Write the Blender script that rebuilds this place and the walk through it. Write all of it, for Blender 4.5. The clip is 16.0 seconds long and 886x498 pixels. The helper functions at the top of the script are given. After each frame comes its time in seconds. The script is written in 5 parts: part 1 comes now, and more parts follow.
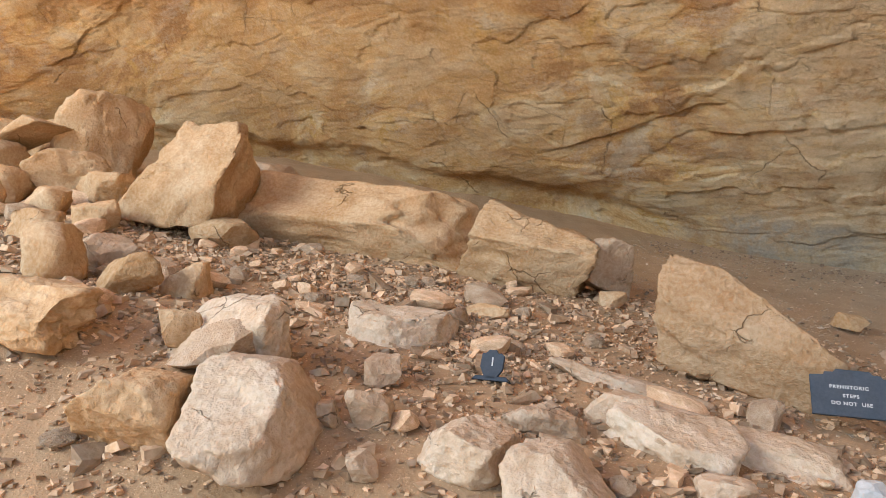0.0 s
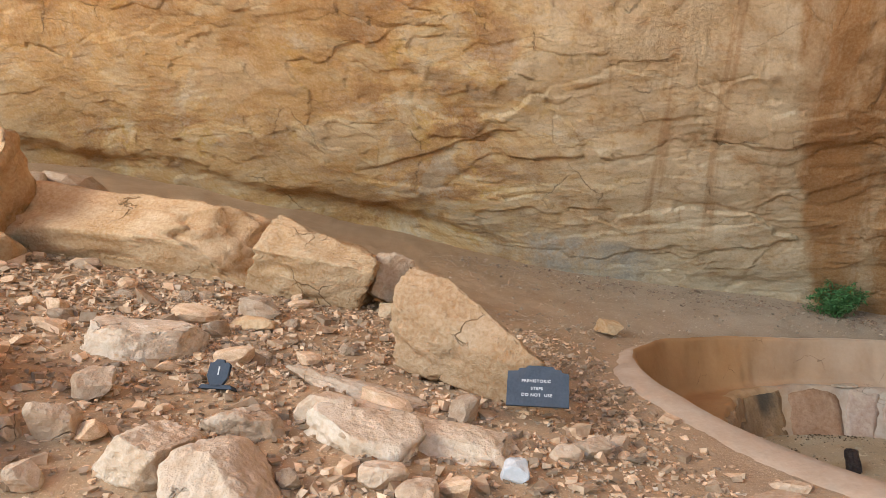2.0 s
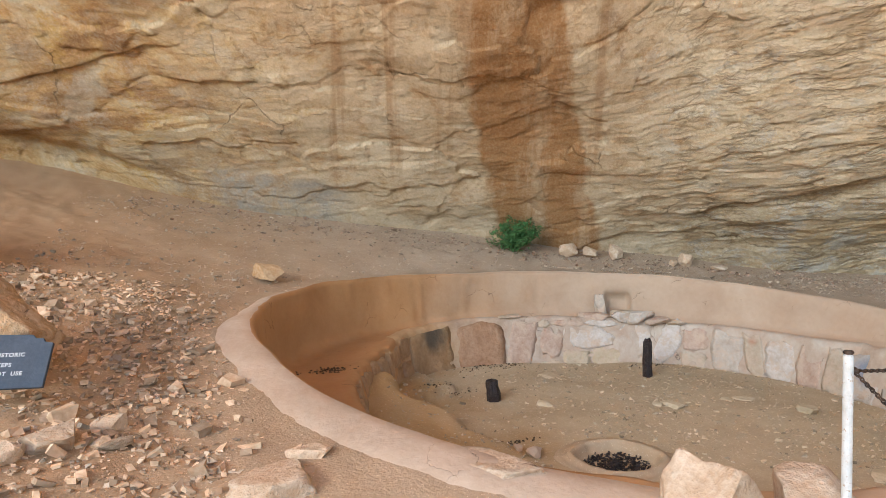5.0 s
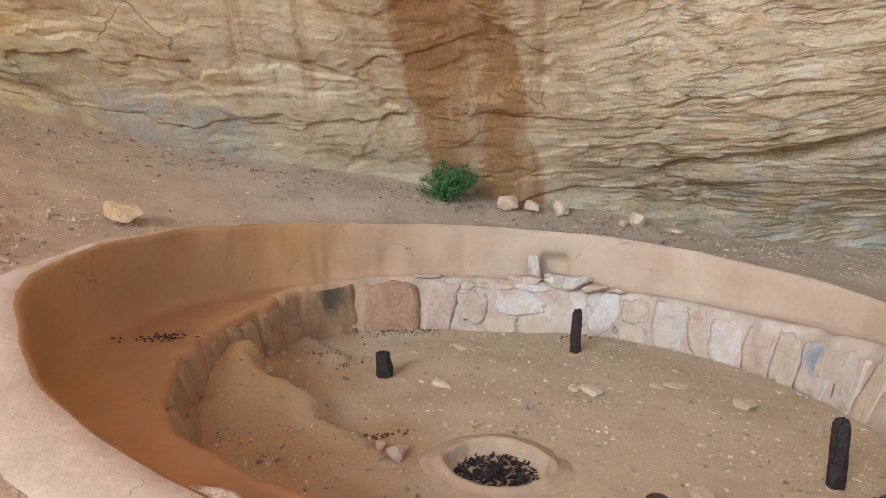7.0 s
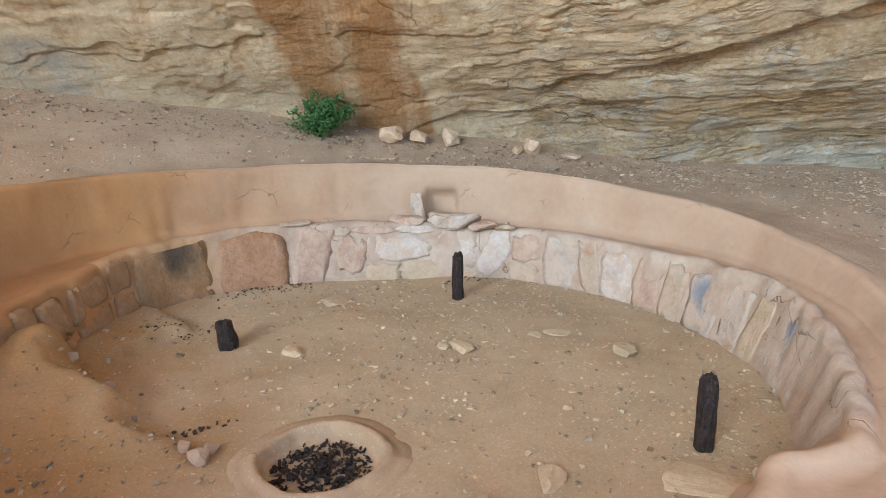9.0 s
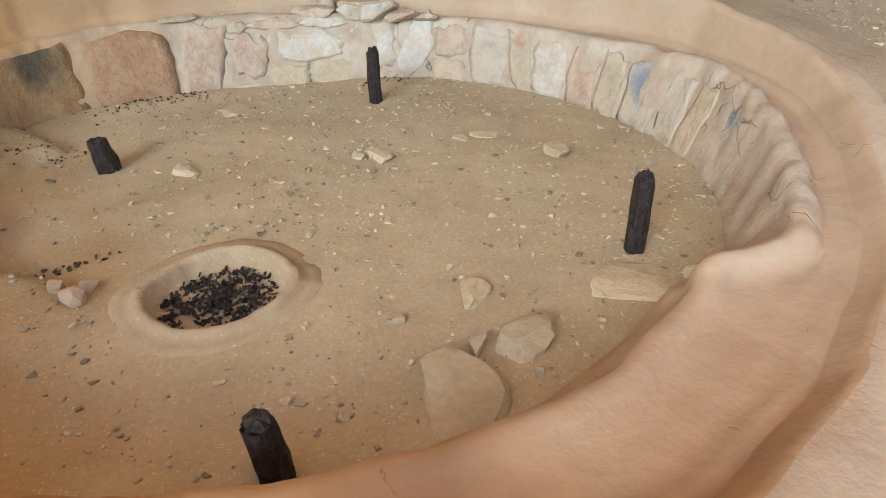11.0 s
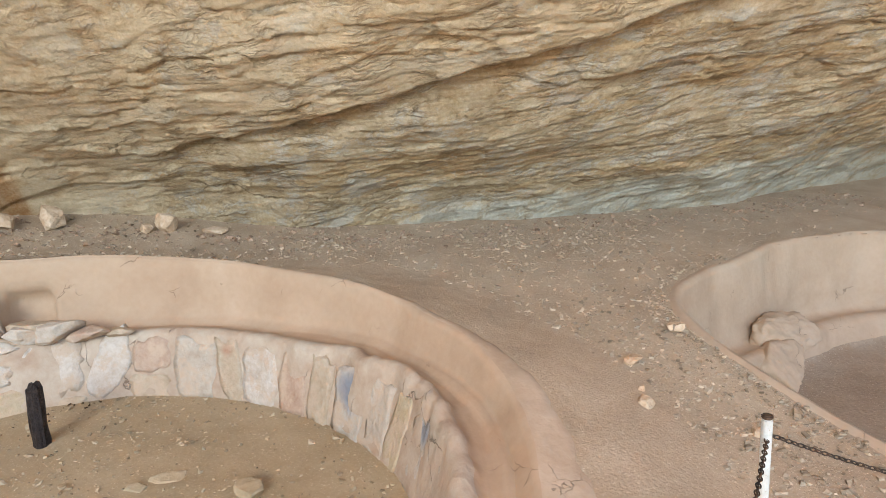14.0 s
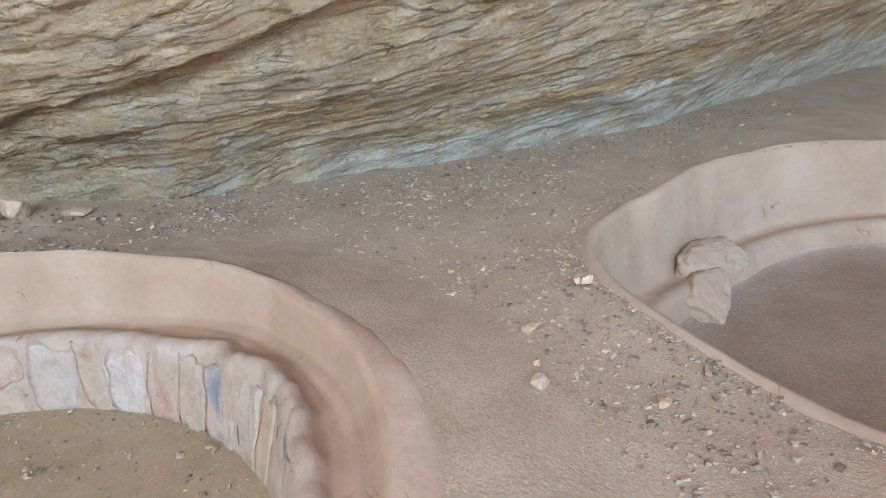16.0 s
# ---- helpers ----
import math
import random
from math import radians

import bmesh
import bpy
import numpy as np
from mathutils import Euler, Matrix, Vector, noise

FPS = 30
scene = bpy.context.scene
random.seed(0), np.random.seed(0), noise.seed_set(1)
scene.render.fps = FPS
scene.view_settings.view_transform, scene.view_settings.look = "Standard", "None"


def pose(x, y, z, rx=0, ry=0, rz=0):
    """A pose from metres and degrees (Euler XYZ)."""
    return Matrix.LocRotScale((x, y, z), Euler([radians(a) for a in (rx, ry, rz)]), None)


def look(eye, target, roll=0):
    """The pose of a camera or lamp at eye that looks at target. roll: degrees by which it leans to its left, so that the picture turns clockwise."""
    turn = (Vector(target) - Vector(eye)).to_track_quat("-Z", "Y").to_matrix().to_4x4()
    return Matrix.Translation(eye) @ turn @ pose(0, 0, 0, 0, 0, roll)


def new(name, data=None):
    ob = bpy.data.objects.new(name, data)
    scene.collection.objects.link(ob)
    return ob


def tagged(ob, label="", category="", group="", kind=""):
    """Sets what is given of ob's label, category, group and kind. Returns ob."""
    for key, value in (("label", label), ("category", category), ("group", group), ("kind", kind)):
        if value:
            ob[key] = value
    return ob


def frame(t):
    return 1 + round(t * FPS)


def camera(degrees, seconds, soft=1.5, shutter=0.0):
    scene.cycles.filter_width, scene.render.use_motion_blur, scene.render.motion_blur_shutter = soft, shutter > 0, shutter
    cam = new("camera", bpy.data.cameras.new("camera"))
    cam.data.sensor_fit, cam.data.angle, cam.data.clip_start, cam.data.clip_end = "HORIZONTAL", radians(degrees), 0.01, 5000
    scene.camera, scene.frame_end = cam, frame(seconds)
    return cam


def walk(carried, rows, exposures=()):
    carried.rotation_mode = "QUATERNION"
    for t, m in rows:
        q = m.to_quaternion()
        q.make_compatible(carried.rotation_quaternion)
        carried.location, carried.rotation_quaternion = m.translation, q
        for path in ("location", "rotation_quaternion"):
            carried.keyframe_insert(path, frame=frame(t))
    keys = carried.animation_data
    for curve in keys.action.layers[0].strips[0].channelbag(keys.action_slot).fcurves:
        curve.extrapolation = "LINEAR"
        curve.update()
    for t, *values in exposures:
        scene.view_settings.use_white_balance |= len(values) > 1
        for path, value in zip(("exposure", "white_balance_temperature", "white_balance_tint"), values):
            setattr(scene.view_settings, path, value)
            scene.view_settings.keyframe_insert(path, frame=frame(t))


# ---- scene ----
cam = camera(71.4, 16.0, soft=0.8)
PATH = [
    (0, (1.261, -0.271, 1.056), (0.89, 1.693, 1.109), 1.5),
    (0.5, (1.375, -0.322, 1.087), (0.944, 1.63, 1.167), 1.7),
    (1, (1.577, -0.297, 1.084), (1.411, 1.692, 1.209), 0.1),
    (1.5, (1.826, -0.416, 1.049), (1.768, 1.583, 1.096), 3.0),
    (2, (2.068, -0.442, 1.051), (2.107, 1.555, 1.164), 1.0),
    (2.5, (2.318, -0.338, 0.992), (2.281, 1.661, 1.019), 2.9),
    (3, (2.579, -0.253, 0.975), (2.63, 1.746, 0.956), 4.3),
    (3.5, (2.809, -0.165, 1.02), (3.203, 1.795, 1.011), 3.8),
    (4, (3.038, -0.036, 1.036), (3.784, 1.819, 1.031), -0.3),
    (4.2, (3.109, -0.041, 1.021), (3.889, 1.801, 1.013), -1.5),
    (6.3, (4.303, 0.39, 1.076), (4.846, 2.301, 0.842), 2.2),
    (6.5, (4.366, 0.52, 1.048), (5.074, 2.378, 0.837), 4.6),
    (7, (4.634, 0.632, 1.024), (5.369, 2.477, 0.784), 2.3),
    (7.5, (4.854, 0.739, 1.014), (5.449, 2.61, 0.631), 1.4),
    (8, (5.034, 0.809, 1.062), (5.647, 2.663, 0.631), 2.3),
    (8.5, (5.33, 0.946, 1.079), (6.181, 2.7, 0.635), 1.3),
    (9, (5.529, 0.978, 1.071), (6.413, 2.71, 0.603), -0.3),
    (9.5, (5.704, 1.055, 1.035), (6.624, 2.702, 0.37), 1.7),
    (10, (5.822, 1.194, 0.911), (6.778, 2.732, 0.062), -0.3),
    (10.2, (5.822, 1.236, 0.895), (6.752, 2.68, -0.13), 0.9),
    (12.3, (6.026, 1.267, 0.954), (6.982, 2.686, -0.081), -2.6),
    (12.5, (6.084, 1.25, 0.993), (7.09, 2.724, 0.09), -2.3),
    (13, (6.182, 1.292, 1.088), (7.213, 2.842, 0.357), -1.9),
    (13.5, (6.414, 1.26, 1.182), (7.64, 2.779, 0.748), 0.9),
    (14, (6.681, 1.188, 1.19), (8.235, 2.403, 0.86), -1.8),
    (14.5, (6.838, 1.076, 1.213), (8.472, 2.173, 0.857), -3.6),
    (15, (6.964, 1.027, 1.216), (8.575, 2.147, 0.829), -6.6),
    (15.5, (7.169, 1.089, 1.227), (8.761, 2.223, 0.799), -8.1),
    (16, (7.42, 1.113, 1.226), (9.007, 2.202, 0.683), -6.6),
]
# the clip's camera brightens a little and cools as it turns into the shade
EXPOSURES = [(0.0, 2.66, 6250, 10), (2.5, 2.95, 6350, 10), (4.0, 3.1, 6250, 10), (7.0, 3.3, 5950, 10), (10.0, 3.38, 5850, 5), (12.5, 3.57, 6650, -3), (13.0, 3.38, 6750, 5), (13.5, 3.42, 6600, 5), (14.0, 3.42, 6250, 8), (14.5, 3.4, 5650, 9), (15.2, 3.4, 5600, 8), (16.0, 3.38, 5350, 7)]
walk(cam, [(t, look(eye, target, roll)) for t, eye, target, roll in PATH], EXPOSURES)

# ---- light: open sky in front of the alcove, the sun high over the canyon ----
SUN_ELEV, SUN_AZ = 50.0, 305.0
world = bpy.data.worlds.new("sky")
scene.world = world
world.use_nodes = True
wn = world.node_tree.nodes
sky = wn.new("ShaderNodeTexSky")
sky.sky_type = "NISHITA"
sky.sun_disc = False
sky.sun_elevation = radians(SUN_ELEV)
sky.sun_rotation = radians(SUN_AZ)
wn["Background"].inputs["Strength"].default_value = 0.055
world.node_tree.links.new(sky.outputs[0], wn["Background"].inputs["Color"])
sun = new("sun", bpy.data.lights.new("sun", "SUN"))
sun.data.energy = 4.5
sun.data.angle = radians(0.5)
sun.data.color = (1.0, 0.93, 0.82)
sun_dir = Vector((math.sin(radians(SUN_AZ)) * math.cos(radians(SUN_ELEV)), math.cos(radians(SUN_AZ)) * math.cos(radians(SUN_ELEV)), math.sin(radians(SUN_ELEV))))
sun.matrix_world = look(sun_dir * 60, (0, 0, 0))

# added area lamp standing in for sky and sunlit canyon beyond the alcove's mouth
mouth_lamp = new("sky_stand_in_lamp", bpy.data.lights.new("sky_stand_in_lamp", "AREA"))
mouth_lamp.data.shape = "RECTANGLE"
mouth_lamp.data.size, mouth_lamp.data.size_y = 10.0, 6.0
mouth_lamp.data.energy = 640.0
mouth_lamp.data.color = (0.955, 0.98, 0.955)
mouth_lamp.matrix_world = look((-13.0, -9.0, 9.0), (6.0, 4.5, 0.2))

# ---- numeric noise ----


def lattice(ix, iy, iz, seed):
    h = (ix * 374761393 + iy * 668265263 + iz * 2147483647 + seed * 974711) & 0xFFFFFFFF
    h = ((h ^ (h >> 13)) * 1274126177) & 0xFFFFFFFF
    h = ((h ^ (h >> 16)) * 2246822519) & 0xFFFFFFFF
    return ((h >> 8) & 0xFFFF) / 32767.5 - 1.0


def vnoise(x, y, z=0.0, seed=0):
    """Smooth noise between -1 and 1, for arrays."""
    x, y, z = np.broadcast_arrays(np.asarray(x, float), np.asarray(y, float), np.asarray(z, float))
    ix, iy, iz = (np.floor(a).astype(np.int64) for a in (x, y, z))
    fx, fy, fz = x - ix, y - iy, z - iz
    fx, fy, fz = (a * a * a * (a * (a * 6 - 15) + 10) for a in (fx, fy, fz))
    out = 0.0
    for dx in (0, 1):
        for dy in (0, 1):
            for dz in (0, 1):
                w = (fx if dx else 1 - fx) * (fy if dy else 1 - fy) * (fz if dz else 1 - fz)
                out = out + w * lattice(ix + dx, iy + dy, iz + dz, seed)
    return out


def fbm(x, y, z=0.0, octaves=4, seed=0, gain=0.5):
    total, amp, f = 0.0, 1.0, 1.0
    for i in range(octaves):
        total = total + amp * vnoise(np.asarray(x) * f, np.asarray(y) * f, np.asarray(z) * f, seed + i * 17)
        amp, f = amp * gain, f * 2.03
    return total


def smooth(a, b, v):
    t = np.clip((np.asarray(v, float) - a) / (b - a), 0, 1)
    return t * t * (3 - 2 * t)


def softplus(v, k):
    return np.logaddexp(0.0, np.asarray(v, float) * k) / k


# ---- materials ----


class Nodes:
    """Short writing of a node material."""

    def __init__(self, name, rough=0.9, spec=0.3):
        self.mat = bpy.data.materials.new(name)
        self.mat.use_nodes = True
        self.t = self.mat.node_tree
        self.b = self.t.nodes["Principled BSDF"]
        self.b.inputs["Roughness"].default_value = rough
        self.b.inputs["Specular IOR Level"].default_value = spec

    def n(self, kind, **values):
        node = self.t.nodes.new(kind)
        for k, v in values.items():
            node.inputs[k.replace("_", " ")].default_value = v
        return node

    def link(self, a, b):
        self.t.links.new(a, b)

    def coords(self, kind="Object", scale=(1, 1, 1), rot=(0, 0, 0)):
        tc = self.t.nodes.new("ShaderNodeTexCoord")
        mp = self.t.nodes.new("ShaderNodeMapping")
        mp.inputs["Scale"].default_value = scale
        mp.inputs["Rotation"].default_value = rot
        self.link(tc.outputs[kind], mp.inputs["Vector"])
        return mp.outputs[0]

    def noise(self, vec, scale, detail=4.0, rough=0.55, distort=0.0):
        nd = self.n("ShaderNodeTexNoise", Scale=scale, Detail=detail, Roughness=rough, Distortion=distort)
        if vec is not None:
            self.link(vec, nd.inputs["Vector"])
        return nd.outputs["Fac"]

    def ramp(self, fac, *stops):
        r = self.t.nodes.new("ShaderNodeValToRGB")
        e = r.color_ramp.elements
        while len(e) < len(stops):
            e.new(0.5)
        for el, (p, c) in zip(e, stops):
            el.position = p
            el.color = (*c, 1) if len(c) == 3 else c
        self.link(fac, r.inputs[0])
        return r.outputs[0]

    def step(self, fac, a, b):
        r = self.n("ShaderNodeMapRange", From_Min=a, From_Max=b)
        r.interpolation_type = "SMOOTHSTEP"
        self.link(fac, r.inputs[0])
        return r.outputs[0]

    def math(self, op, a, b):
        m = self.t.nodes.new("ShaderNodeMath")
        m.operation = op
        for i, v in enumerate((a, b)):
            if isinstance(v, (int, float)):
                m.inputs[i].default_value = v
            else:
                self.link(v, m.inputs[i])
        return m.outputs[0]

    def mix(self, fac, a, b, mode="MIX"):
        m = self.t.nodes.new("ShaderNodeMix")
        m.data_type = "RGBA"
        m.blend_type = mode
        for i, v in ((0, fac), (6, a), (7, b)):
            if isinstance(v, (int, float)):
                m.inputs[i].default_value = v
            elif isinstance(v, tuple):
                m.inputs[i].default_value = (*v, 1)
            else:
                self.link(v, m.inputs[i])
        return m.outputs[2]

    def colour(self, c):
        if isinstance(c, tuple):
            self.b.inputs["Base Color"].default_value = (*c, 1)
        else:
            self.link(c, self.b.inputs["Base Color"])

    def bump(self, height, strength=0.4, distance=0.02):
        bp = self.n("ShaderNodeBump", Strength=strength, Distance=distance)
        self.link(height, bp.inputs["Height"])
        self.link(bp.outputs[0], self.b.inputs["Normal"])

    def random(self):
        return self.t.nodes.new("ShaderNodeObjectInfo").outputs["Random"]


def earthy(name, dark, mid, light, scale=3.0, fine=40.0, bump=0.5, speck=None, random=0.0, island=False, distance=0.02, cracks=0.0, grain=None):
    m = Nodes(name, 0.92, 0.2)
    # given as fresh-broken colours; weathered surfaces are a quarter darker
    dark, mid, light = (tuple(0.72 * k for k in q) for q in (dark, mid, light))
    grain = grain or (0.16 if cracks else 0.34)
    v = m.coords("Object")
    if random:
        # each thing sits elsewhere in the pattern
        off = m.t.nodes.new("ShaderNodeVectorMath")
        off.operation = "ADD"
        m.link(v, off.inputs[0])
        mul = m.math("MULTIPLY", m.random(), 37.0)
        m.link(mul, off.inputs[1])
        v = off.outputs[0]
    big = m.noise(v, scale, 6, 0.6, 0.4)
    small = m.noise(v, fine, 4, 0.6)
    c = m.ramp(big, (0.3, dark), (0.5, mid), (0.7, light))
    c = m.mix(grain, c, m.ramp(small, (0.36, dark), (0.64, light)), "MIX")
    if speck:
        s = m.noise(v, fine * 2.2, 2, 0.5)
        c = m.mix(m.step(s, 0.62, 0.72), c, speck)
    if random:
        hsv = m.n("ShaderNodeHueSaturation")
        r = m.random() if not island else m.t.nodes.new("ShaderNodeNewGeometry").outputs["Random Per Island"]
        m.link(m.math("ADD", m.math("MULTIPLY", r, random), 1.0 - random * 0.5), hsv.inputs["Value"])
        m.link(c, hsv.inputs["Color"])
        c = hsv.outputs[0]
    h = m.math("ADD", m.math("MULTIPLY", big, 1.0), m.math("MULTIPLY", small, 2.0 * grain))
    if cracks:
        vo = m.t.nodes.new("ShaderNodeTexVoronoi")
        vo.feature = "DISTANCE_TO_EDGE"
        vo.inputs["Scale"].default_value = cracks
        warp = m.t.nodes.new("ShaderNodeTexNoise")
        warp.inputs["Scale"].default_value = 5.0
        warp.inputs["Detail"].default_value = 5.0
        m.link(v, warp.inputs["Vector"])
        wv = m.mix(0.18, v, warp.outputs["Color"])
        m.link(wv, vo.inputs["Vector"])
        line = m.math("MULTIPLY", m.step(vo.outputs["Distance"], 0.012, 0.002), m.step(m.noise(v, 2.6, 3), 0.57, 0.64))
        c = m.mix(m.math("MULTIPLY", line, 0.6), c, tuple(0.45 * k for k in dark))
        h = m.math("SUBTRACT", h, m.math("MULTIPLY", line, 0.8))
    m.colour(c)
    m.bump(h, bump, distance)
    return m.mat


M_DIRT = earthy("pale_dry_dirt", (0.42, 0.295, 0.19), (0.53, 0.39, 0.26), (0.62, 0.475, 0.33), 2.2, 52, 1.0, (0.64, 0.51, 0.37), distance=0.012)
M_FLOOR = earthy("packed_clay_floor", (0.45, 0.335, 0.195), (0.56, 0.425, 0.26), (0.63, 0.49, 0.315), 1.6, 46, 0.45, (0.6, 0.48, 0.34), distance=0.008)
M_ADOBE = earthy("smooth_adobe_plaster", (0.52, 0.345, 0.22), (0.61, 0.43, 0.285), (0.67, 0.49, 0.34), 1.4, 22, 0.5, cracks=3.6)
M_LINING = earthy("cream_pink_lining_plaster", (0.47, 0.32, 0.22), (0.60, 0.455, 0.33), (0.70, 0.58, 0.45), 3.4, 26, 0.8, cracks=4.5)
# warms and darkens a colour towards low x: clay hue plus painted shade
def hue_and_shade_by_x(mat, warm, x0, x1):
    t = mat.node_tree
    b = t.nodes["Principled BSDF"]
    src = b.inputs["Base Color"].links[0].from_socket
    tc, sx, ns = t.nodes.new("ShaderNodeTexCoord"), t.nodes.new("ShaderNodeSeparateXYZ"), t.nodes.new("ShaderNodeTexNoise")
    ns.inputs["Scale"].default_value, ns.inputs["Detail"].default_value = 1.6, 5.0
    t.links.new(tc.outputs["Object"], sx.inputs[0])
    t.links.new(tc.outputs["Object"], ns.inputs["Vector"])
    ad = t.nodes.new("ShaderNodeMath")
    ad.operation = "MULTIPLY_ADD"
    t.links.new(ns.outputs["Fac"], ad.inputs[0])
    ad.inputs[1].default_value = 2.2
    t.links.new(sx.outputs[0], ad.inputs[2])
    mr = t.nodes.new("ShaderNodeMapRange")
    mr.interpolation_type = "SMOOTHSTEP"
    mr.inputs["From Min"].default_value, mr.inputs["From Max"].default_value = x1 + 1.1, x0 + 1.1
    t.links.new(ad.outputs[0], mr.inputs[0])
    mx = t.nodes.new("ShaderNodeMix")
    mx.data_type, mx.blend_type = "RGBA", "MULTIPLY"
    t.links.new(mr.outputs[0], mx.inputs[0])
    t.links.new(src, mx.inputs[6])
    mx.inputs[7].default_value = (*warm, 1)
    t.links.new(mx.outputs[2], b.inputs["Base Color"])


M_LIP = earthy("dusty_trodden_adobe", (0.50, 0.345, 0.225), (0.60, 0.435, 0.30), (0.72, 0.56, 0.41), 1.8, 30, 0.6, cracks=6.5)
M_ADOBE_GREY = earthy("greyish_adobe_plaster", (0.49, 0.34, 0.225), (0.58, 0.42, 0.285), (0.64, 0.48, 0.34), 1.4, 22, 0.5, cracks=3.0)
M_HEARTH = earthy("hearth_clay", (0.43, 0.30, 0.175), (0.54, 0.39, 0.24), (0.61, 0.46, 0.29), 1.6, 46, 0.45, (0.6, 0.48, 0.34), distance=0.008, cracks=7.0)
M_SILT = earthy("grey_brown_silt", (0.32, 0.225, 0.15), (0.40, 0.295, 0.205), (0.48, 0.37, 0.27), 1.8, 30, 0.6, (0.45, 0.37, 0.28))
M_DEBRIS = earthy("crumbled_red_shale", (0.26, 0.16, 0.105), (0.38, 0.25, 0.165), (0.54, 0.39, 0.27), 5.0, 30, 0.4, random=0.7, island=True)
hue_and_shade_by_x(M_DIRT, (1.0, 0.86, 0.70), 2.0, 6.5)
# pit's left side: orange clay, with shade and bounced light painted in
hue_and_shade_by_x(M_ADOBE, (0.86, 0.63, 0.385), 4.9, 8.2)
hue_and_shade_by_x(M_LINING, (0.92, 0.72, 0.48), 5.4, 6.9)
hue_and_shade_by_x(M_FLOOR, (0.90, 0.70, 0.46), 4.6, 6.3)
M_ROCK = earthy("pale_orange_sandstone", (0.50, 0.265, 0.10), (0.70, 0.445, 0.23), (0.86, 0.645, 0.41), 2.2, 34, 1.0, random=0.25, cracks=2.6, grain=0.36)
M_ROCK_DUSTY = earthy("dusty_pink_sandstone", (0.52, 0.32, 0.175), (0.71, 0.495, 0.315), (0.87, 0.68, 0.49), 3.6, 34, 1.0, random=0.25, cracks=3.4, grain=0.36)
# darker copy of the sandstone: the tilted slab's shade is in its colour
M_ROCK_SHADED = earthy("shaded_orange_sandstone", (0.42, 0.22, 0.09), (0.58, 0.365, 0.19), (0.75, 0.545, 0.345), 2.6, 34, 1.0, cracks=3.0, grain=0.36)
M_PALE = earthy("pale_dusty_sandstone", (0.57, 0.38, 0.22), (0.79, 0.585, 0.395), (0.92, 0.75, 0.56), 3.6, 34, 1.0, random=0.2, cracks=3.4, grain=0.36)
M_RUBBLE = earthy("broken_sandstone", (0.46, 0.27, 0.14), (0.66, 0.43, 0.25), (0.85, 0.63, 0.43), 5.0, 30, 0.4, random=0.95, island=True)
M_GRIT = earthy("tan_grit", (0.25, 0.17, 0.105), (0.46, 0.34, 0.225), (0.74, 0.59, 0.43), 5.0, 30, 0.4, random=0.7, island=True)
M_CHALK = earthy("chalk_white_stone", (0.6, 0.56, 0.5), (0.74, 0.72, 0.68), (0.82, 0.8, 0.77), 6, 40, 0.4)
M_ROCK_YELLOW = earthy("yellowish_floor_stone", (0.50, 0.38, 0.225), (0.61, 0.475, 0.30), (0.71, 0.57, 0.39), 4, 30, 0.4, random=0.2)
M_FLOORGRIT = earthy("pale_floor_grit", (0.30, 0.21, 0.12), (0.52, 0.395, 0.24), (0.72, 0.59, 0.42), 5, 30, 0.3, random=0.8, island=True)
M_CHAR = earthy("charred_wood", (0.014, 0.010, 0.009), (0.035, 0.024, 0.021), (0.095, 0.066, 0.054), 16, 70, 1.0)
M_CHAR.node_tree.nodes["Principled BSDF"].inputs["Roughness"].default_value = 0.55

# ---- the ground and its shape ----


def ground_z(x, y):
    x, y = np.asarray(x, float), np.asarray(y, float)
    l, k, r = softplus(4 - x, 1.5), softplus(y - 7, 2), softplus(x - 9, 1)
    l = 8 - softplus(8 - l, 1.0)
    slope = -0.26 - 0.04 * x + 0.142 * y + 0.095 * l + 0.006 * l * y + 0.17 * k + 0.115 * r
    w = smooth(0, 1, (2.4 - 3.2 * smooth(12.5, 15, x) - y) / 2.0)
    z = slope * (1 - w) - 0.42 * w
    return z - 0.12 * softplus(-4 - y, 1)


def ground_relief(x, y):
    rough = 0.4 + 1.2 * smooth(4.5, 2.0, x)
    return ground_z(x, y) + rough * (0.02 * fbm(np.asarray(x) * 1.1, np.asarray(y) * 1.1, 0, 4, 5) + 0.006 * fbm(np.asarray(x) * 9, np.asarray(y) * 9, 0, 3, 9))


def ring(angles, values):
    """A periodic smooth table over the angle in degrees."""
    def f(a):
        a = (np.asarray(a, float) + 180) % 360 - 180
        xs = np.array(list(angles) + [angles[0] + 360])
        ys = np.array(list(values) + [values[0]])
        a = np.where(a < xs[0], a + 360, a)
        i = np.clip(np.searchsorted(xs, a, side="right") - 1, 0, len(xs) - 2)
        t = (a - xs[i]) / (xs[i + 1] - xs[i])
        n = len(values)
        p0, p1, p2, p3 = ys[(i - 1) % n], ys[i % n], ys[(i + 1) % n], ys[(i + 2) % n]
        return 0.5 * (2 * p1 + (p2 - p0) * t + (2 * p0 - 5 * p1 + 4 * p2 - p3) * t * t + (3 * p1 - p0 - 3 * p2 + p3) * t ** 3)
    return f


TWELVE = [-180, -150, -120, -90, -60, -30, 0, 30, 60, 90, 120, 150]
PIT_C = (6.8, 4.5)
pit_rim = ring(TWELVE, [3.00, 2.93, 2.88, 2.86, 2.84, 2.93, 2.92, 2.82, 2.55, 2.36, 2.50, 2.80])
pit_rim_z = ring(TWELVE, [0.36, 0.08, -0.08, -0.22, -0.2, 0.03, 0.20, 0.335, 0.42, 0.455, 0.475, 0.46])
bench_ring = ring(TWELVE, [2.26, 2.54, 2.56, 2.54, 2.51, 2.58, 2.51, 2.44, 2.23, 2.15, 2.22, 2.1])
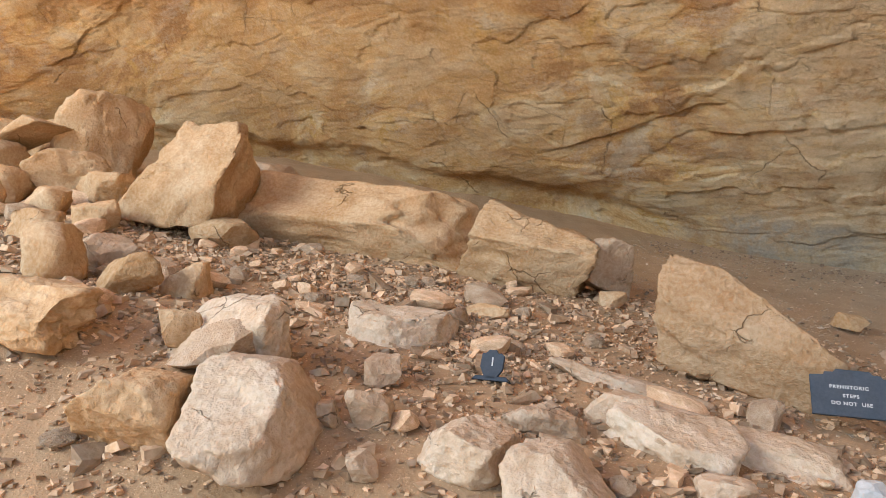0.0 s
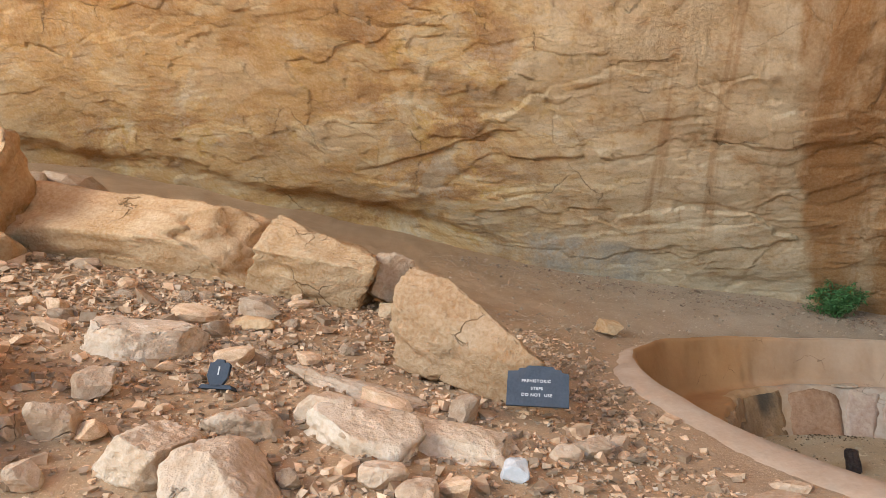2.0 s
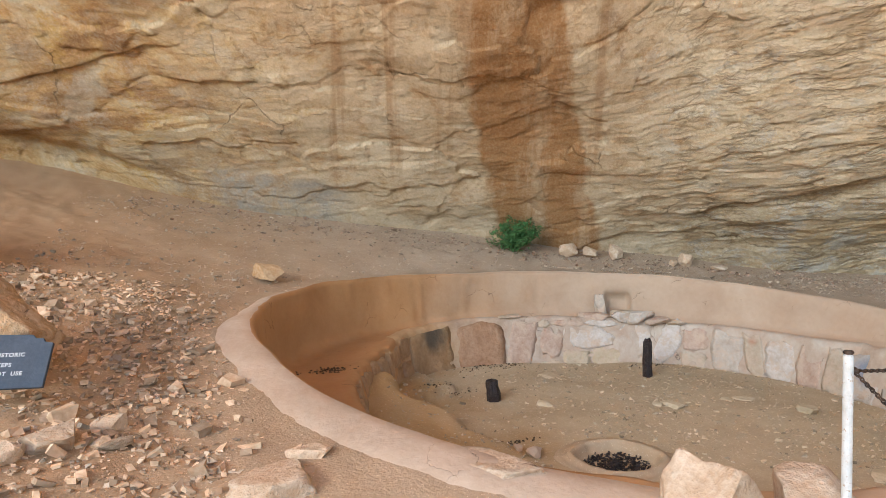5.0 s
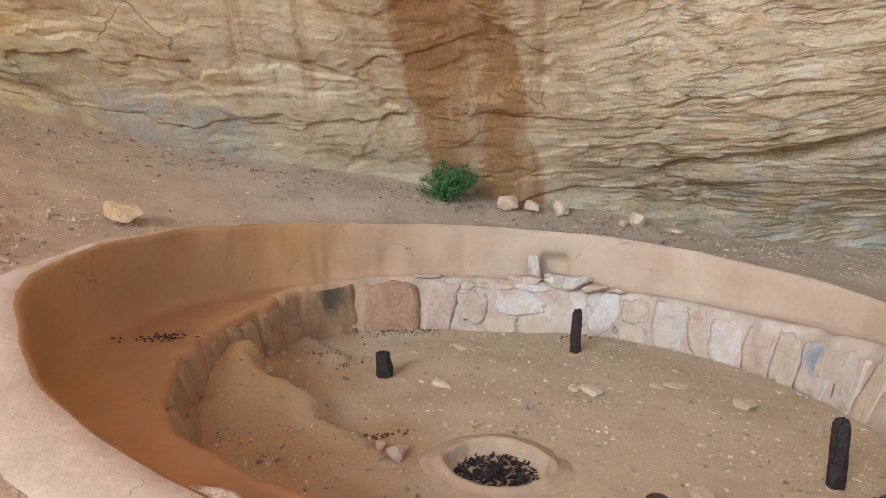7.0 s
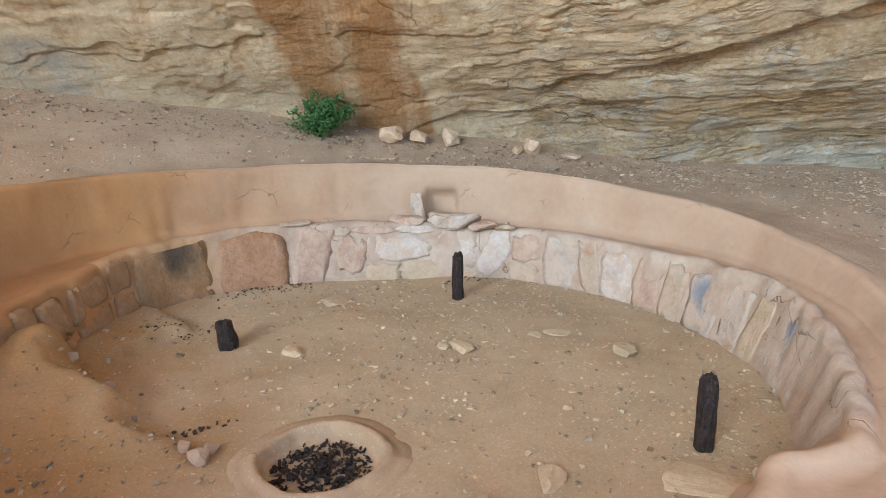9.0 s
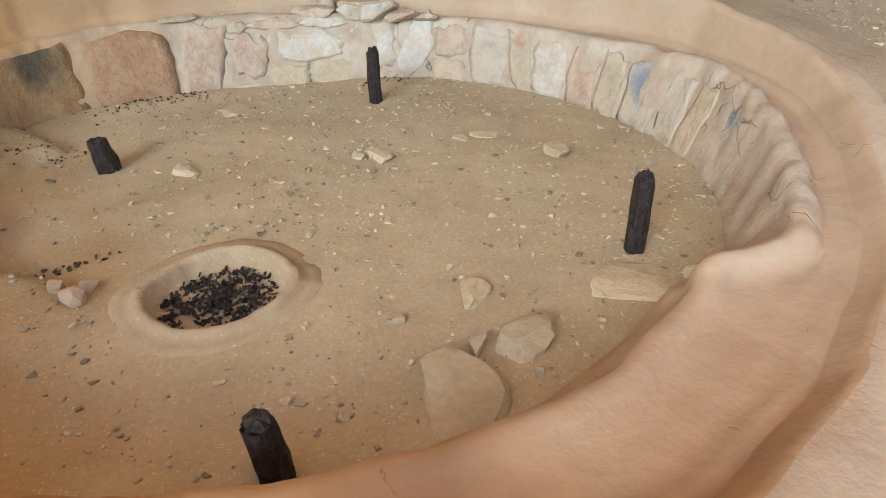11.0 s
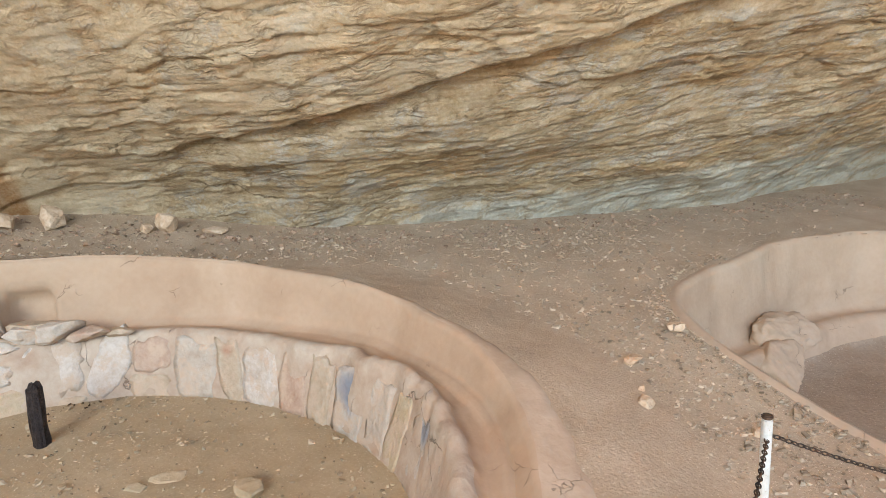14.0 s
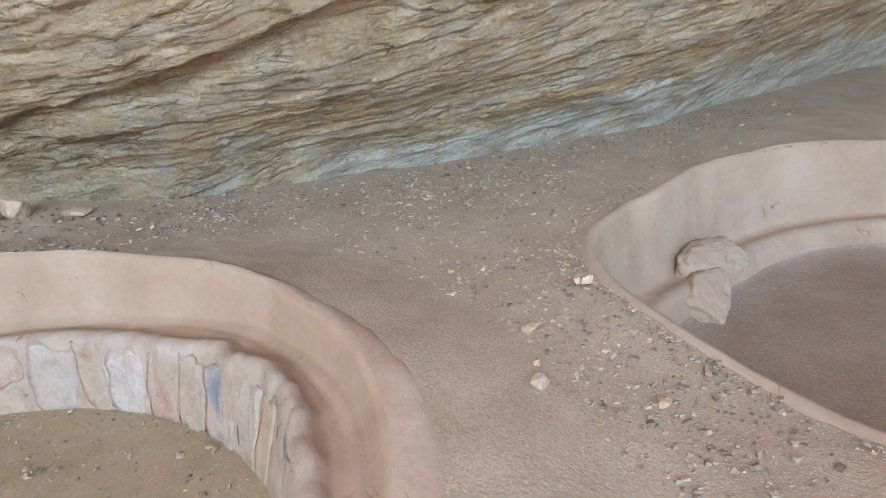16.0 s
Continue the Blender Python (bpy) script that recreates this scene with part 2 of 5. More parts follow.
pit_bench_z = ring(TWELVE, [-0.14, -0.17, -0.25, -0.32, -0.25, -0.16, -0.17, -0.16, -0.115, -0.07, -0.085, -0.12])
floor_ring = ring(TWELVE, [2.12, 2.26, 2.30, 2.34, 2.38, 2.46, 2.43, 2.36, 2.07, 1.99, 2.12, 1.98])
pit_lip = ring(TWELVE, [0.24, 0.30, 0.30, 0.28, 0.26, 0.17, 0.11, 0.08, 0.06, 0.06, 0.07, 0.12])
FLOOR_Z = -0.62


def bulge(a):
    """The front of the bench swells inwards."""
    a = (np.asarray(a, float) + 180) % 360 - 180
    return smooth(-57, -64, a) * smooth(-165, -130, a)


def pit_bench(a):
    b = (np.asarray(a, float) + 180) % 360 - 180
    return bench_ring(a) - 0.18 * smooth(-63, -73, b) * smooth(-165, -130, b)


def pit_floor_r(a):
    return floor_ring(a) - 0.19 * bulge(a)



PIT2_C = (12.9, -0.1)
pit2_rim = ring(TWELVE, [2.9, 2.8, 2.8, 2.8, 2.8, 2.8, 2.8, 2.8, 2.6, 2.62, 3.06, 2.85])


def polar(c, x, y):
    dx, dy = np.asarray(x, float) - c[0], np.asarray(y, float) - c[1]
    return np.degrees(np.arctan2(dy, dx)), np.hypot(dx, dy)


def mesh_object(name, verts, faces, mat=None, parent=None, smooth_faces=True, uv=None):
    me = bpy.data.meshes.new(name)
    me.from_pydata(np.asarray(verts).tolist(), [], faces if isinstance(faces, list) else faces.tolist())
    if smooth_faces:
        me.polygons.foreach_set("use_smooth", np.ones(len(me.polygons), bool))
    if uv is not None:
        layer = me.uv_layers.new(name="UVMap")
        li = np.empty(len(me.loops), np.int32)
        me.loops.foreach_get("vertex_index", li)
        layer.data.foreach_set("uv", np.asarray(uv, float)[li].ravel())
    if mat:
        me.materials.append(mat)
    me.update()
    ob = new(name, me)
    if parent:
        ob.parent = parent
    return ob


def part(name, bm, material, parent, label=""):
    me = bpy.data.meshes.new(name)
    bm.to_mesh(me)
    bm.free()
    me.materials.append(material)
    ob = new(name, me)
    ob.parent = parent
    return tagged(ob, label)


def grid_faces(rows, cols, wrap=False):
    i = np.arange(rows - 1)[:, None] * cols
    n = cols if wrap else cols - 1
    j = np.arange(n)[None, :]
    j2 = (j + 1) % cols
    return np.stack([(i + j), (i + j2), (i + cols + j2), (i + cols + j)], -1).reshape(-1, 4)


def grid_ground():
    xs = np.concatenate([np.linspace(-60, -9, 18), np.arange(-8.5, -2.0, 0.15), np.arange(-2.0, 11.6, 0.045), np.arange(11.7, 18, 0.15), np.linspace(18.5, 80, 18)])
    ys = np.concatenate([np.linspace(-90, -5, 22), np.arange(-4.5, 0.6, 0.2), np.arange(0.7, 8.6, 0.045), np.arange(8.7, 14, 0.15)])
    X, Y = np.meshgrid(xs, ys)
    Z = ground_relief(X, Y)
    for c, rim, rz, lip in ((PIT_C, pit_rim, pit_rim_z, pit_lip),):
        a, r = polar(c, X, Y)
        k = smooth(0.9, 0.0, r - rim(a) - lip(a) * 0.5)
        Z = Z * (1 - k) + k * (rz(a) - 0.012 + 0.006 * fbm(X * 9, Y * 9, 0, 3, 9))
    f = grid_faces(len(ys), len(xs))
    cx, cy = X.ravel()[f].mean(1), Y.ravel()[f].mean(1)
    a, r = polar(PIT_C, cx, cy)
    a2, r2 = polar(PIT2_C, cx, cy)
    keep = (r > pit_rim(a) + 0.5 * pit_lip(a)) & (r2 > pit2_rim(a2) + 0.05)
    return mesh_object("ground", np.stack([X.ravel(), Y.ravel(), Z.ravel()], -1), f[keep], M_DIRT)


ground = tagged(grid_ground(), "pale dry dirt ground sloping up to the cliff, strewn with grit", "ground", kind="structure")

# ---- the cliff wall of the alcove and its roof ----
FOOT_X = np.array([-9.5, -6.5, -3, 0, 3, 4.9, 7, 9.5, 11, 12.9, 15, 18, 22, 27])
FOOT_Y = np.array([8.4, 9.6, 9.9, 9.65, 9.35, 9.0, 8.45, 7.2, 5.8, 4.65, 3.4, 2.3, 1.0, -10])
FOOT_K = np.array([1.15, 1.15, 1.15, 1.15, 1.2, 1.3, 1.42, 1.15, 1.25, 1.25, 1.25, 1.25, 1.25, 1.25])


def foot_u(x):
    p = np.stack([FOOT_X, FOOT_Y], -1)
    seg = np.concatenate([[0], np.cumsum(np.hypot(*np.diff(p, axis=0).T))])
    return float(np.interp(x, FOOT_X, seg))


STAIN = (foot_u(7.25), foot_u(8.55))
U_STAIN1 = STAIN[1]


def foot_line(step):
    p = np.stack([FOOT_X, FOOT_Y], -1)
    seg = np.concatenate([[0], np.cumsum(np.hypot(*np.diff(p, axis=0).T))])
    u = np.arange(0, seg[-1], step)
    x, y, k = (np.interp(u, seg, v) for v in (FOOT_X, FOOT_Y, FOOT_K))
    win = np.hanning(int(1.6 / step) | 1)
    win /= win.sum()
    pad = len(win) // 2
    x, y, k = (np.convolve(np.pad(v, pad, mode="reflect", reflect_type="odd"), win, "valid") for v in (x, y, k))
    tx, ty = np.gradient(x), np.gradient(y)
    l = np.hypot(tx, ty)
    nx, ny = ty / l, -tx / l
    win = np.hanning(int(5 / step) | 1)
    win /= win.sum()
    pad = len(win) // 2
    nx, ny = (np.convolve(np.pad(v, pad, mode="edge"), win, "valid") for v in (nx, ny))
    return u, x, y, k, nx, ny


def cells(x, y, seed):
    """Random height of the nearest jittered cell, and how near its border is."""
    ix, iy = np.floor(x).astype(np.int64), np.floor(y).astype(np.int64)
    best, second, val = np.full(x.shape, 9.0), np.full(x.shape, 9.0), np.zeros(x.shape)
    for dx in (-1, 0, 1):
        for dy in (-1, 0, 1):
            cx, cy = ix + dx, iy + dy
            px = cx + 0.5 + 0.45 * lattice(cx, cy, 0 * cx, seed)
            py = cy + 0.5 + 0.45 * lattice(cx, cy, 0 * cx + 1, seed)
            dd = np.hypot(x - px, y - py)
            hv = lattice(cx, cy, 0 * cx + 2, seed)
            second = np.minimum(second, np.maximum(dd, best))
            val = np.where(dd < best, hv, val)
            best = np.minimum(best, dd)
    return val, second - best


def cliff():
    u, fx, fy, k, nx, ny = foot_line(0.026)
    # coarser beyond the part that is ever in view
    pick = ((fx > -7) & (fx < 17.5)) | (np.arange(len(u)) % 5 == 0)
    u, fx, fy, k, nx, ny = (w[pick] for w in (u, fx, fy, k, nx, ny))
    d = np.concatenate([np.arange(-0.35, 3.0, 0.014), np.arange(3.0, 5.01, 0.06)])
    U, D = np.meshgrid(u, d)
    base = ground_z(fx, fy)
    H = D / k + 0.12 * smooth(-0.3, 0.2, D)
    V = D * np.sqrt(1 + 1 / k ** 2)
    q = V - 0.22 * U - 0.07 * softplus(U - STAIN[0], 1.5)
    right = smooth(U_STAIN1 - 0.3, U_STAIN1 + 1.8, U)
    wx, wy = 0.3 * fbm(U * 1.7, V * 1.7, 0, 4, 3), 0.10 * fbm(U * 2.1, V * 2.1, 5, 4, 4)
    disp = 0.12 * fbm(U * 0.35, V * 0.5, 0, 3, 11) + 0.016 * fbm(U * 1.3, V * 1.6, 0, 4, 21)
    # broad spalled plates, thinner on the bedded side
    for sx, sy, amp_l, amp_r, sd in ((0.5, 1.1, 0.026, 0.014, 31), (1.1, 2.6, 0.014, 0.012, 41), (2.6, 7.0, 0.006, 0.010, 51)):
        val, edge = cells((U + wx * (1 if sy < 3 else 0.8)) * sx, (q + wy * (0.9 if sy < 3 else 0.5)) * sy, sd)
        amp = amp_l + (amp_r - amp_l) * right
        disp = disp + amp * val - 0.3 * amp * smooth(0.05, 0.0, edge)
    # thin beds that scale off: each comes out downwards and breaks back in a scalloped edge
    for freq, amp_l, amp_r, sd in ((6.0, 0.003, 0.012, 55), (14.0, 0.003, 0.012, 58), (24.0, 0.0015, 0.008, 63)):
        b = q * freq + 0.8 * fbm(U * 0.7, q * 1.2, 0, 3, sd) + 0.22 * fbm(U * 5.0, V * 5.0, 0, 3, sd + 1)
        n = np.floor(b)
        live = smooth(-0.05, 0.35, fbm(U * 1.3 + n * 3.7, n * 5.3, 0, 3, sd + 2))
        disp = disp + (amp_l + (amp_r - amp_l) * right) * live * (1 - (b - n))
    disp = disp + 0.004 * fbm(U * 9, V * 11, 0, 4, 61, 0.65)
    # the foot on the boulder side is hollowed under a brow
    disp = disp + 0.16 * (smooth(0.15, 0.6, V + wy) - smooth(0.9, 2.6, V)) * smooth(foot_u(3.6), foot_u(1.5), U)
    # two long ledges, the rock cut back beneath them
    for u0, v0, s0, ua, ub, cut, deep in ((foot_u(10.1), 1.06, 0.52, foot_u(9.8), foot_u(15.0), 0.075, 0.5), (foot_u(2.1), 1.70, 0.54, foot_u(1.1), foot_u(3.4), 0.035, 0.3)):
        line = V - (v0 + s0 * (U - u0)) + 0.4 * wy + 0.1 * wx
        live = smooth(ua - 0.3, ua + 0.3, U) * smooth(ub + 0.3, ub - 0.3, U)
        disp = disp - live * (cut * smooth(0.012, -0.015, line) * smooth(-deep, -0.1, line) + 0.4 * cut * np.exp(-(line / 0.02) ** 2))
    # one upright crack beside the stain
    line = U - foot_u(5.62) - 0.1 * (3.6 - V) + 0.3 * wy + 0.1 * wx
    disp = disp - 0.014 * np.exp(-(line / 0.02) ** 2) * smooth(2.6, 3.0, V)
    slope = 1 / np.sqrt(1 + k ** 2)
    out = np.sqrt(1 - slope ** 2)
    X = fx + nx * D + disp * nx * slope
    Y = fy + ny * D + disp * ny * slope
    Z = base + H - disp * out
    uv = np.stack([U.ravel(), V.ravel()], -1)
    return mesh_object("cliff_wall", np.stack([X.ravel(), Y.ravel(), Z.ravel()], -1), grid_faces(len(d), len(u)), None, uv=uv)


def cliff_material():
    m = Nodes("stained_sandstone_cliff", 0.9, 0.2)
    tc = m.t.nodes.new("ShaderNodeTexCoord")
    sep = m.t.nodes.new("ShaderNodeSeparateXYZ")
    m.link(tc.outputs["UV"], sep.inputs[0])
    u, v = sep.outputs[0], sep.outputs[1]
    q = m.math("SUBTRACT", m.math("SUBTRACT", v, m.math("MULTIPLY", u, 0.22)), m.math("MULTIPLY", m.math("MAXIMUM", m.math("SUBTRACT", u, STAIN[0]), 0.0), 0.07))
    comb = m.t.nodes.new("ShaderNodeCombineXYZ")
    m.link(u, comb.inputs[0])
    m.link(q, comb.inputs[1])
    bed = comb.outputs[0]

    def stretched(vec, sx, sy, scale, detail=5, rough=0.6, distort=0.0):
        mp = m.t.nodes.new("ShaderNodeMapping")
        mp.inputs["Scale"].default_value = (sx, sy, 1)
        m.link(vec, mp.inputs["Vector"])
        return m.noise(mp.outputs[0], scale, detail, rough, distort)

    flat = m.t.nodes.new("ShaderNodeCombineXYZ")
    m.link(u, flat.inputs[0])
    m.link(v, flat.inputs[1])
    uvv = flat.outputs[0]
    patches = stretched(uvv, 0.8, 0.9, 1.0, 8, 0.68, 0.6)
    ochre = stretched(bed, 0.6, 1.0, 1.0, 9, 0.70, 0.8)
    beds = stretched(bed, 0.7, 9.0, 1.4, 8, 0.7, 0.2)
    grain = m.noise(uvv, 26, 9, 0.8)
    mott = m.noise(uvv, 3.6, 10, 0.74, 0.4)
    S0, S1 = STAIN
    left = m.step(u, S0 - 0.2, S0 - 4.5)
    right = m.step(u, S1 + 0.1, S1 + 1.6)
    wob0 = m.math("MULTIPLY", m.math("SUBTRACT", m.noise(uvv, 1.6, 7, 0.65), 0.5), 0.55)
    c = m.ramp(patches, (0.36, (0.50, 0.30, 0.14)), (0.45, (0.66, 0.45, 0.25)), (0.54, (0.74, 0.56, 0.35)), (0.66, (0.78, 0.66, 0.48)))
    yellow = m.ramp(ochre, (0.41, (0.36, 0.17, 0.05)), (0.455, (0.58, 0.32, 0.10)), (0.49, (0.74, 0.47, 0.18)), (0.53, (0.86, 0.63, 0.31)), (0.58, (0.92, 0.79, 0.53)))
    c = m.mix(m.math("MULTIPLY", left, 0.9), c, yellow)
    c = m.mix(m.math("MULTIPLY", m.math("MULTIPLY", left, m.step(m.noise(uvv, 1.5, 8, 0.74, 0.4), 0.56, 0.63)), 0.7), c, (0.68, 0.43, 0.07))
    c = m.mix(m.math("MULTIPLY", m.math("MULTIPLY", left, m.step(m.noise(uvv, 1.05, 9, 0.74, 0.6), 0.56, 0.64)), 0.55), c, (0.60, 0.55, 0.44))
    c = m.mix(m.math("MULTIPLY", m.math("MULTIPLY", left, m.step(stretched(bed, 0.9, 1.6, 0.9, 6, 0.6, 0.3), 0.45, 0.36)), 0.7), c, (0.33, 0.19, 0.085))
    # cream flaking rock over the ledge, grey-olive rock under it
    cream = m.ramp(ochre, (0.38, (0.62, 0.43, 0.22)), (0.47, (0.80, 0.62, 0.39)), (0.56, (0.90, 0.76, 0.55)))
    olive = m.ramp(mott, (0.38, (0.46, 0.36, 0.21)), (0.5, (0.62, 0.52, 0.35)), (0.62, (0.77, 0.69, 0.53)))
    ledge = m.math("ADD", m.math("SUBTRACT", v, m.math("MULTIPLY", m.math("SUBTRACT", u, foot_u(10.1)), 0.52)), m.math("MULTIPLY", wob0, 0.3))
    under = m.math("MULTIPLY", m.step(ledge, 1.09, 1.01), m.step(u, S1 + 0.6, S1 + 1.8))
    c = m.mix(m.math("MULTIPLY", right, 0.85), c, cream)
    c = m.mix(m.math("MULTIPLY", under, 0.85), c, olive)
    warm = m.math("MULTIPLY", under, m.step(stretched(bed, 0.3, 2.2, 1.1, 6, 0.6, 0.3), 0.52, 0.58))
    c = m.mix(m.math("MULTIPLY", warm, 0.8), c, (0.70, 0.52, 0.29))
    # pale grey-white mineral bloom, stronger beside and beyond the stain
    bloom_n = stretched(bed, 1.1, 1.6, 1.7, 13, 0.84, 0.3)
    bloom = m.math("MULTIPLY", m.step(bloom_n, 0.51, 0.55), m.math("ADD", m.math("MULTIPLY", right, 0.5), 0.3))
    c = m.mix(bloom, c, (0.66, 0.69, 0.66))
    # thin beds
    c = m.mix(m.math("MULTIPLY", m.step(beds, 0.44, 0.36), m.math("ADD", 0.08, m.math("MULTIPLY", right, 0.2))), c, (0.26, 0.16, 0.075))
    c = m.mix(m.math("MULTIPLY", m.step(mott, 0.44, 0.34), m.math("ADD", 0.2, m.math("MULTIPLY", left, 0.35))), c, (0.36, 0.20, 0.08))
    c = m.mix(m.math("MULTIPLY", m.step(mott, 0.56, 0.66), 0.45), c, (0.76, 0.63, 0.45))
    # paler rock on both sides of the stain
    pale = m.math("MULTIPLY", m.step(u, foot_u(2.6), foot_u(5.0)), m.math("MULTIPLY", m.step(u, foot_u(14.5), foot_u(12.5)), m.math("SUBTRACT", 1.0, under)))
    pale = m.math("MULTIPLY", pale, m.step(mott, 0.36, 0.56))
    c = m.mix(m.math("MULTIPLY", pale, 0.66), c, (0.98, 0.85, 0.62))
    # browner and darker in patches on the boulder side
    dull = m.math("MULTIPLY", m.step(u, foot_u(2.6), foot_u(0.4)), m.step(stretched(bed, 0.55, 0.8, 1.0, 7, 0.66, 0.5), 0.38, 0.56))
    c = m.mix(m.math("MULTIPLY", dull, 0.58), c, (0.50, 0.275, 0.085))
    # plates spalling along the beds: their steps; joints darkened by dirt and painted shade
    wob3 = m.n("ShaderNodeTexNoise", Scale=2.4, Detail=7.0, Roughness=0.62)
    m.link(uvv, wob3.inputs["Vector"])
    warped = m.mix(0.22, bed, wob3.outputs["Color"])

    def plates(sx, sy):
        mp = m.t.nodes.new("ShaderNodeMapping")
        mp.inputs["Scale"].default_value = (sx, sy, 1)
        m.link(warped, mp.inputs["Vector"])
        out = []
        for feature, socket in (("F1", "Color"), ("DISTANCE_TO_EDGE", "Distance")):
            vn = m.t.nodes.new("ShaderNodeTexVoronoi")
            vn.feature = feature
            vn.voronoi_dimensions = "2D"
            vn.inputs["Scale"].default_value = 1.0
            m.link(mp.outputs[0], vn.inputs["Vector"])
            out.append(vn.outputs[socket])
        sp = m.t.nodes.new("ShaderNodeSeparateXYZ")
        m.link(out[0], sp.inputs[0])
        return sp.outputs[0], out[1]

    broad, broad_edge = plates(1.3, 3.2)
    scale_, scale_edge = plates(3.4, 17.0)
    chip, chip_edge = plates(9.0, 40.0)
    some = m.step(m.noise(uvv, 1.3, 5, 0.6), 0.52, 0.60)
    some2 = m.step(m.noise(uvv, 2.6, 5, 0.6), 0.45, 0.56)
    dirt = m.math("MULTIPLY", m.step(broad_edge, 0.022, 0.002), m.math("MULTIPLY", some, 0.35))
    dirt = m.math("MAXIMUM", dirt, m.math("MULTIPLY", m.math("MULTIPLY", m.step(scale_edge, 0.10, 0.01), some2), m.math("ADD", 0.16, m.math("MULTIPLY", right, 0.32))))
    dirt = m.math("MAXIMUM", dirt, m.math("MULTIPLY", m.math("MULTIPLY", m.step(chip_edge, 0.12, 0.02), some2), m.math("MULTIPLY", right, 0.3)))
    c = m.mix(m.math("ADD", 0.07, m.math("MULTIPLY", right, 0.14)), c, m.ramp(scale_, (0.1, (0.40, 0.27, 0.135)), (0.5, (0.66, 0.50, 0.30)), (0.9, (0.88, 0.77, 0.58))))
    c = m.mix(dirt, c, (0.19, 0.115, 0.055))
    # a few fine cracks
    vo = m.t.nodes.new("ShaderNodeTexVoronoi")
    vo.feature = "DISTANCE_TO_EDGE"
    vo.inputs["Scale"].default_value = 0.9
    wn2 = m.n("ShaderNodeTexNoise", Scale=1.8, Detail=8.0, Roughness=0.65)
    m.link(uvv, wn2.inputs["Vector"])
    m.link(m.mix(0.3, bed, wn2.outputs["Color"]), vo.inputs["Vector"])
    crack = m.math("MULTIPLY", m.step(vo.outputs["Distance"], 0.006, 0.001), m.step(m.noise(uvv, 0.9, 4), 0.56, 0.62))
    c = m.mix(m.math("MULTIPLY", crack, 0.5), c, (0.16, 0.10, 0.05))
    # water streaks that run down the face
    streak = stretched(uvv, 3.0, 0.14, 1.0, 4, 0.6, 0.25)
    sw = m.math("MULTIPLY", m.step(streak, 0.54, 0.64), m.math("MULTIPLY", m.step(u, S0 - 4.2, S0 - 2.6), m.step(u, S1 + 0.4, S1)))
    sw = m.math("MULTIPLY", sw, m.step(v, 0.6, 1.4))
    c = m.mix(m.math("MULTIPLY", sw, 0.55), c, (0.44, 0.235, 0.095))
    # the one broad brown stain above the bush
    wob = m.math("MULTIPLY", m.math("SUBTRACT", m.noise(uvv, 2.2, 5, 0.6), 0.5), 0.5)
    uw = m.math("ADD", m.math("ADD", u, wob), m.math("MULTIPLY", v, 0.2))
    stain = m.math("MULTIPLY", m.step(uw, 17.34, 17.50), m.step(uw, 18.92, 18.80))
    stain = m.math("MULTIPLY", stain, m.math("ADD", 0.45, m.math("MULTIPLY", m.step(stretched(uvv, 2.6, 0.7, 1.0, 7, 0.65), 0.38, 0.54), 0.5)))
    c = m.mix(stain, c, (0.46, 0.22, 0.07))
    # pale bluish-white band low on the far right
    vw = m.math("ADD", v, m.math("MULTIPLY", wob, 0.6))
    top = m.math("MINIMUM", m.math("MULTIPLY", m.math("SUBTRACT", u, 22.7), 0.25), 0.8)
    band = m.step(m.math("SUBTRACT", vw, top), 0.05, -0.03)
    band = m.math("MULTIPLY", band, m.math("ADD", 0.3, m.math("MULTIPLY", m.step(mott, 0.4, 0.56), 0.6)))
    c = m.mix(band, c, (0.72, 0.75, 0.68))
    # grey patch low on the left of the stain
    gx = m.math("MULTIPLY", m.step(uw, foot_u(3.4), foot_u(3.9)), m.step(uw, foot_u(5.7), foot_u(5.2)))
    gp = m.math("MULTIPLY", m.math("MULTIPLY", gx, m.step(vw, 0.75, 0.5)), m.math("ADD", 0.3, m.math("MULTIPLY", m.step(mott, 0.4, 0.6), 0.6)))
    c = m.mix(gp, c, (0.46, 0.46, 0.43))
    c = m.mix(0.26, c, m.ramp(grain, (0.39, (0.22, 0.135, 0.065)), (0.5, (0.54, 0.385, 0.22)), (0.60, (0.84, 0.70, 0.52))))
    c = m.mix(1.0, c, (0.77, 0.735, 0.69), "MULTIPLY")
    m.colour(c)
    # scaling edges of the thinnest beds, pits and grain
    qb = m.math("ADD", m.math("MULTIPLY", q, 24.0), m.math("MULTIPLY", m.noise(uvv, 3.2, 6, 0.65), 5.0))
    flake = m.math("MULTIPLY", m.math("SUBTRACT", 1.0, m.math("FRACT", qb, 0.0)), m.math("ADD", 0.15, m.math("MULTIPLY", right, 0.9)))
    flake = m.math("MULTIPLY", flake, m.step(m.noise(uvv, 2.4, 4), 0.44, 0.58))
    pits = m.noise(uvv, 60, 5, 0.7)
    h = m.math("ADD", m.math("MULTIPLY", grain, 0.8), m.math("ADD", m.math("MULTIPLY", mott, 0.9), m.math("ADD", flake, m.math("MULTIPLY", pits, 0.35))))
    h = m.math("ADD", h, m.math("ADD", m.math("MULTIPLY", broad, 0.5), m.math("ADD", m.math("MULTIPLY", scale_, m.math("ADD", 0.25, m.math("MULTIPLY", right, 0.4))), m.math("MULTIPLY", chip, m.math("MULTIPLY", right, 0.3)))))
    h = m.math("SUBTRACT", h, m.math("ADD", crack, m.math("MULTIPLY", dirt, 0.6)))
    m.bump(h, 1.0, 0.034)
    return m.mat


M_CLIFF = cliff_material()
cliff_wall = cliff()
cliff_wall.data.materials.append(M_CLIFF)
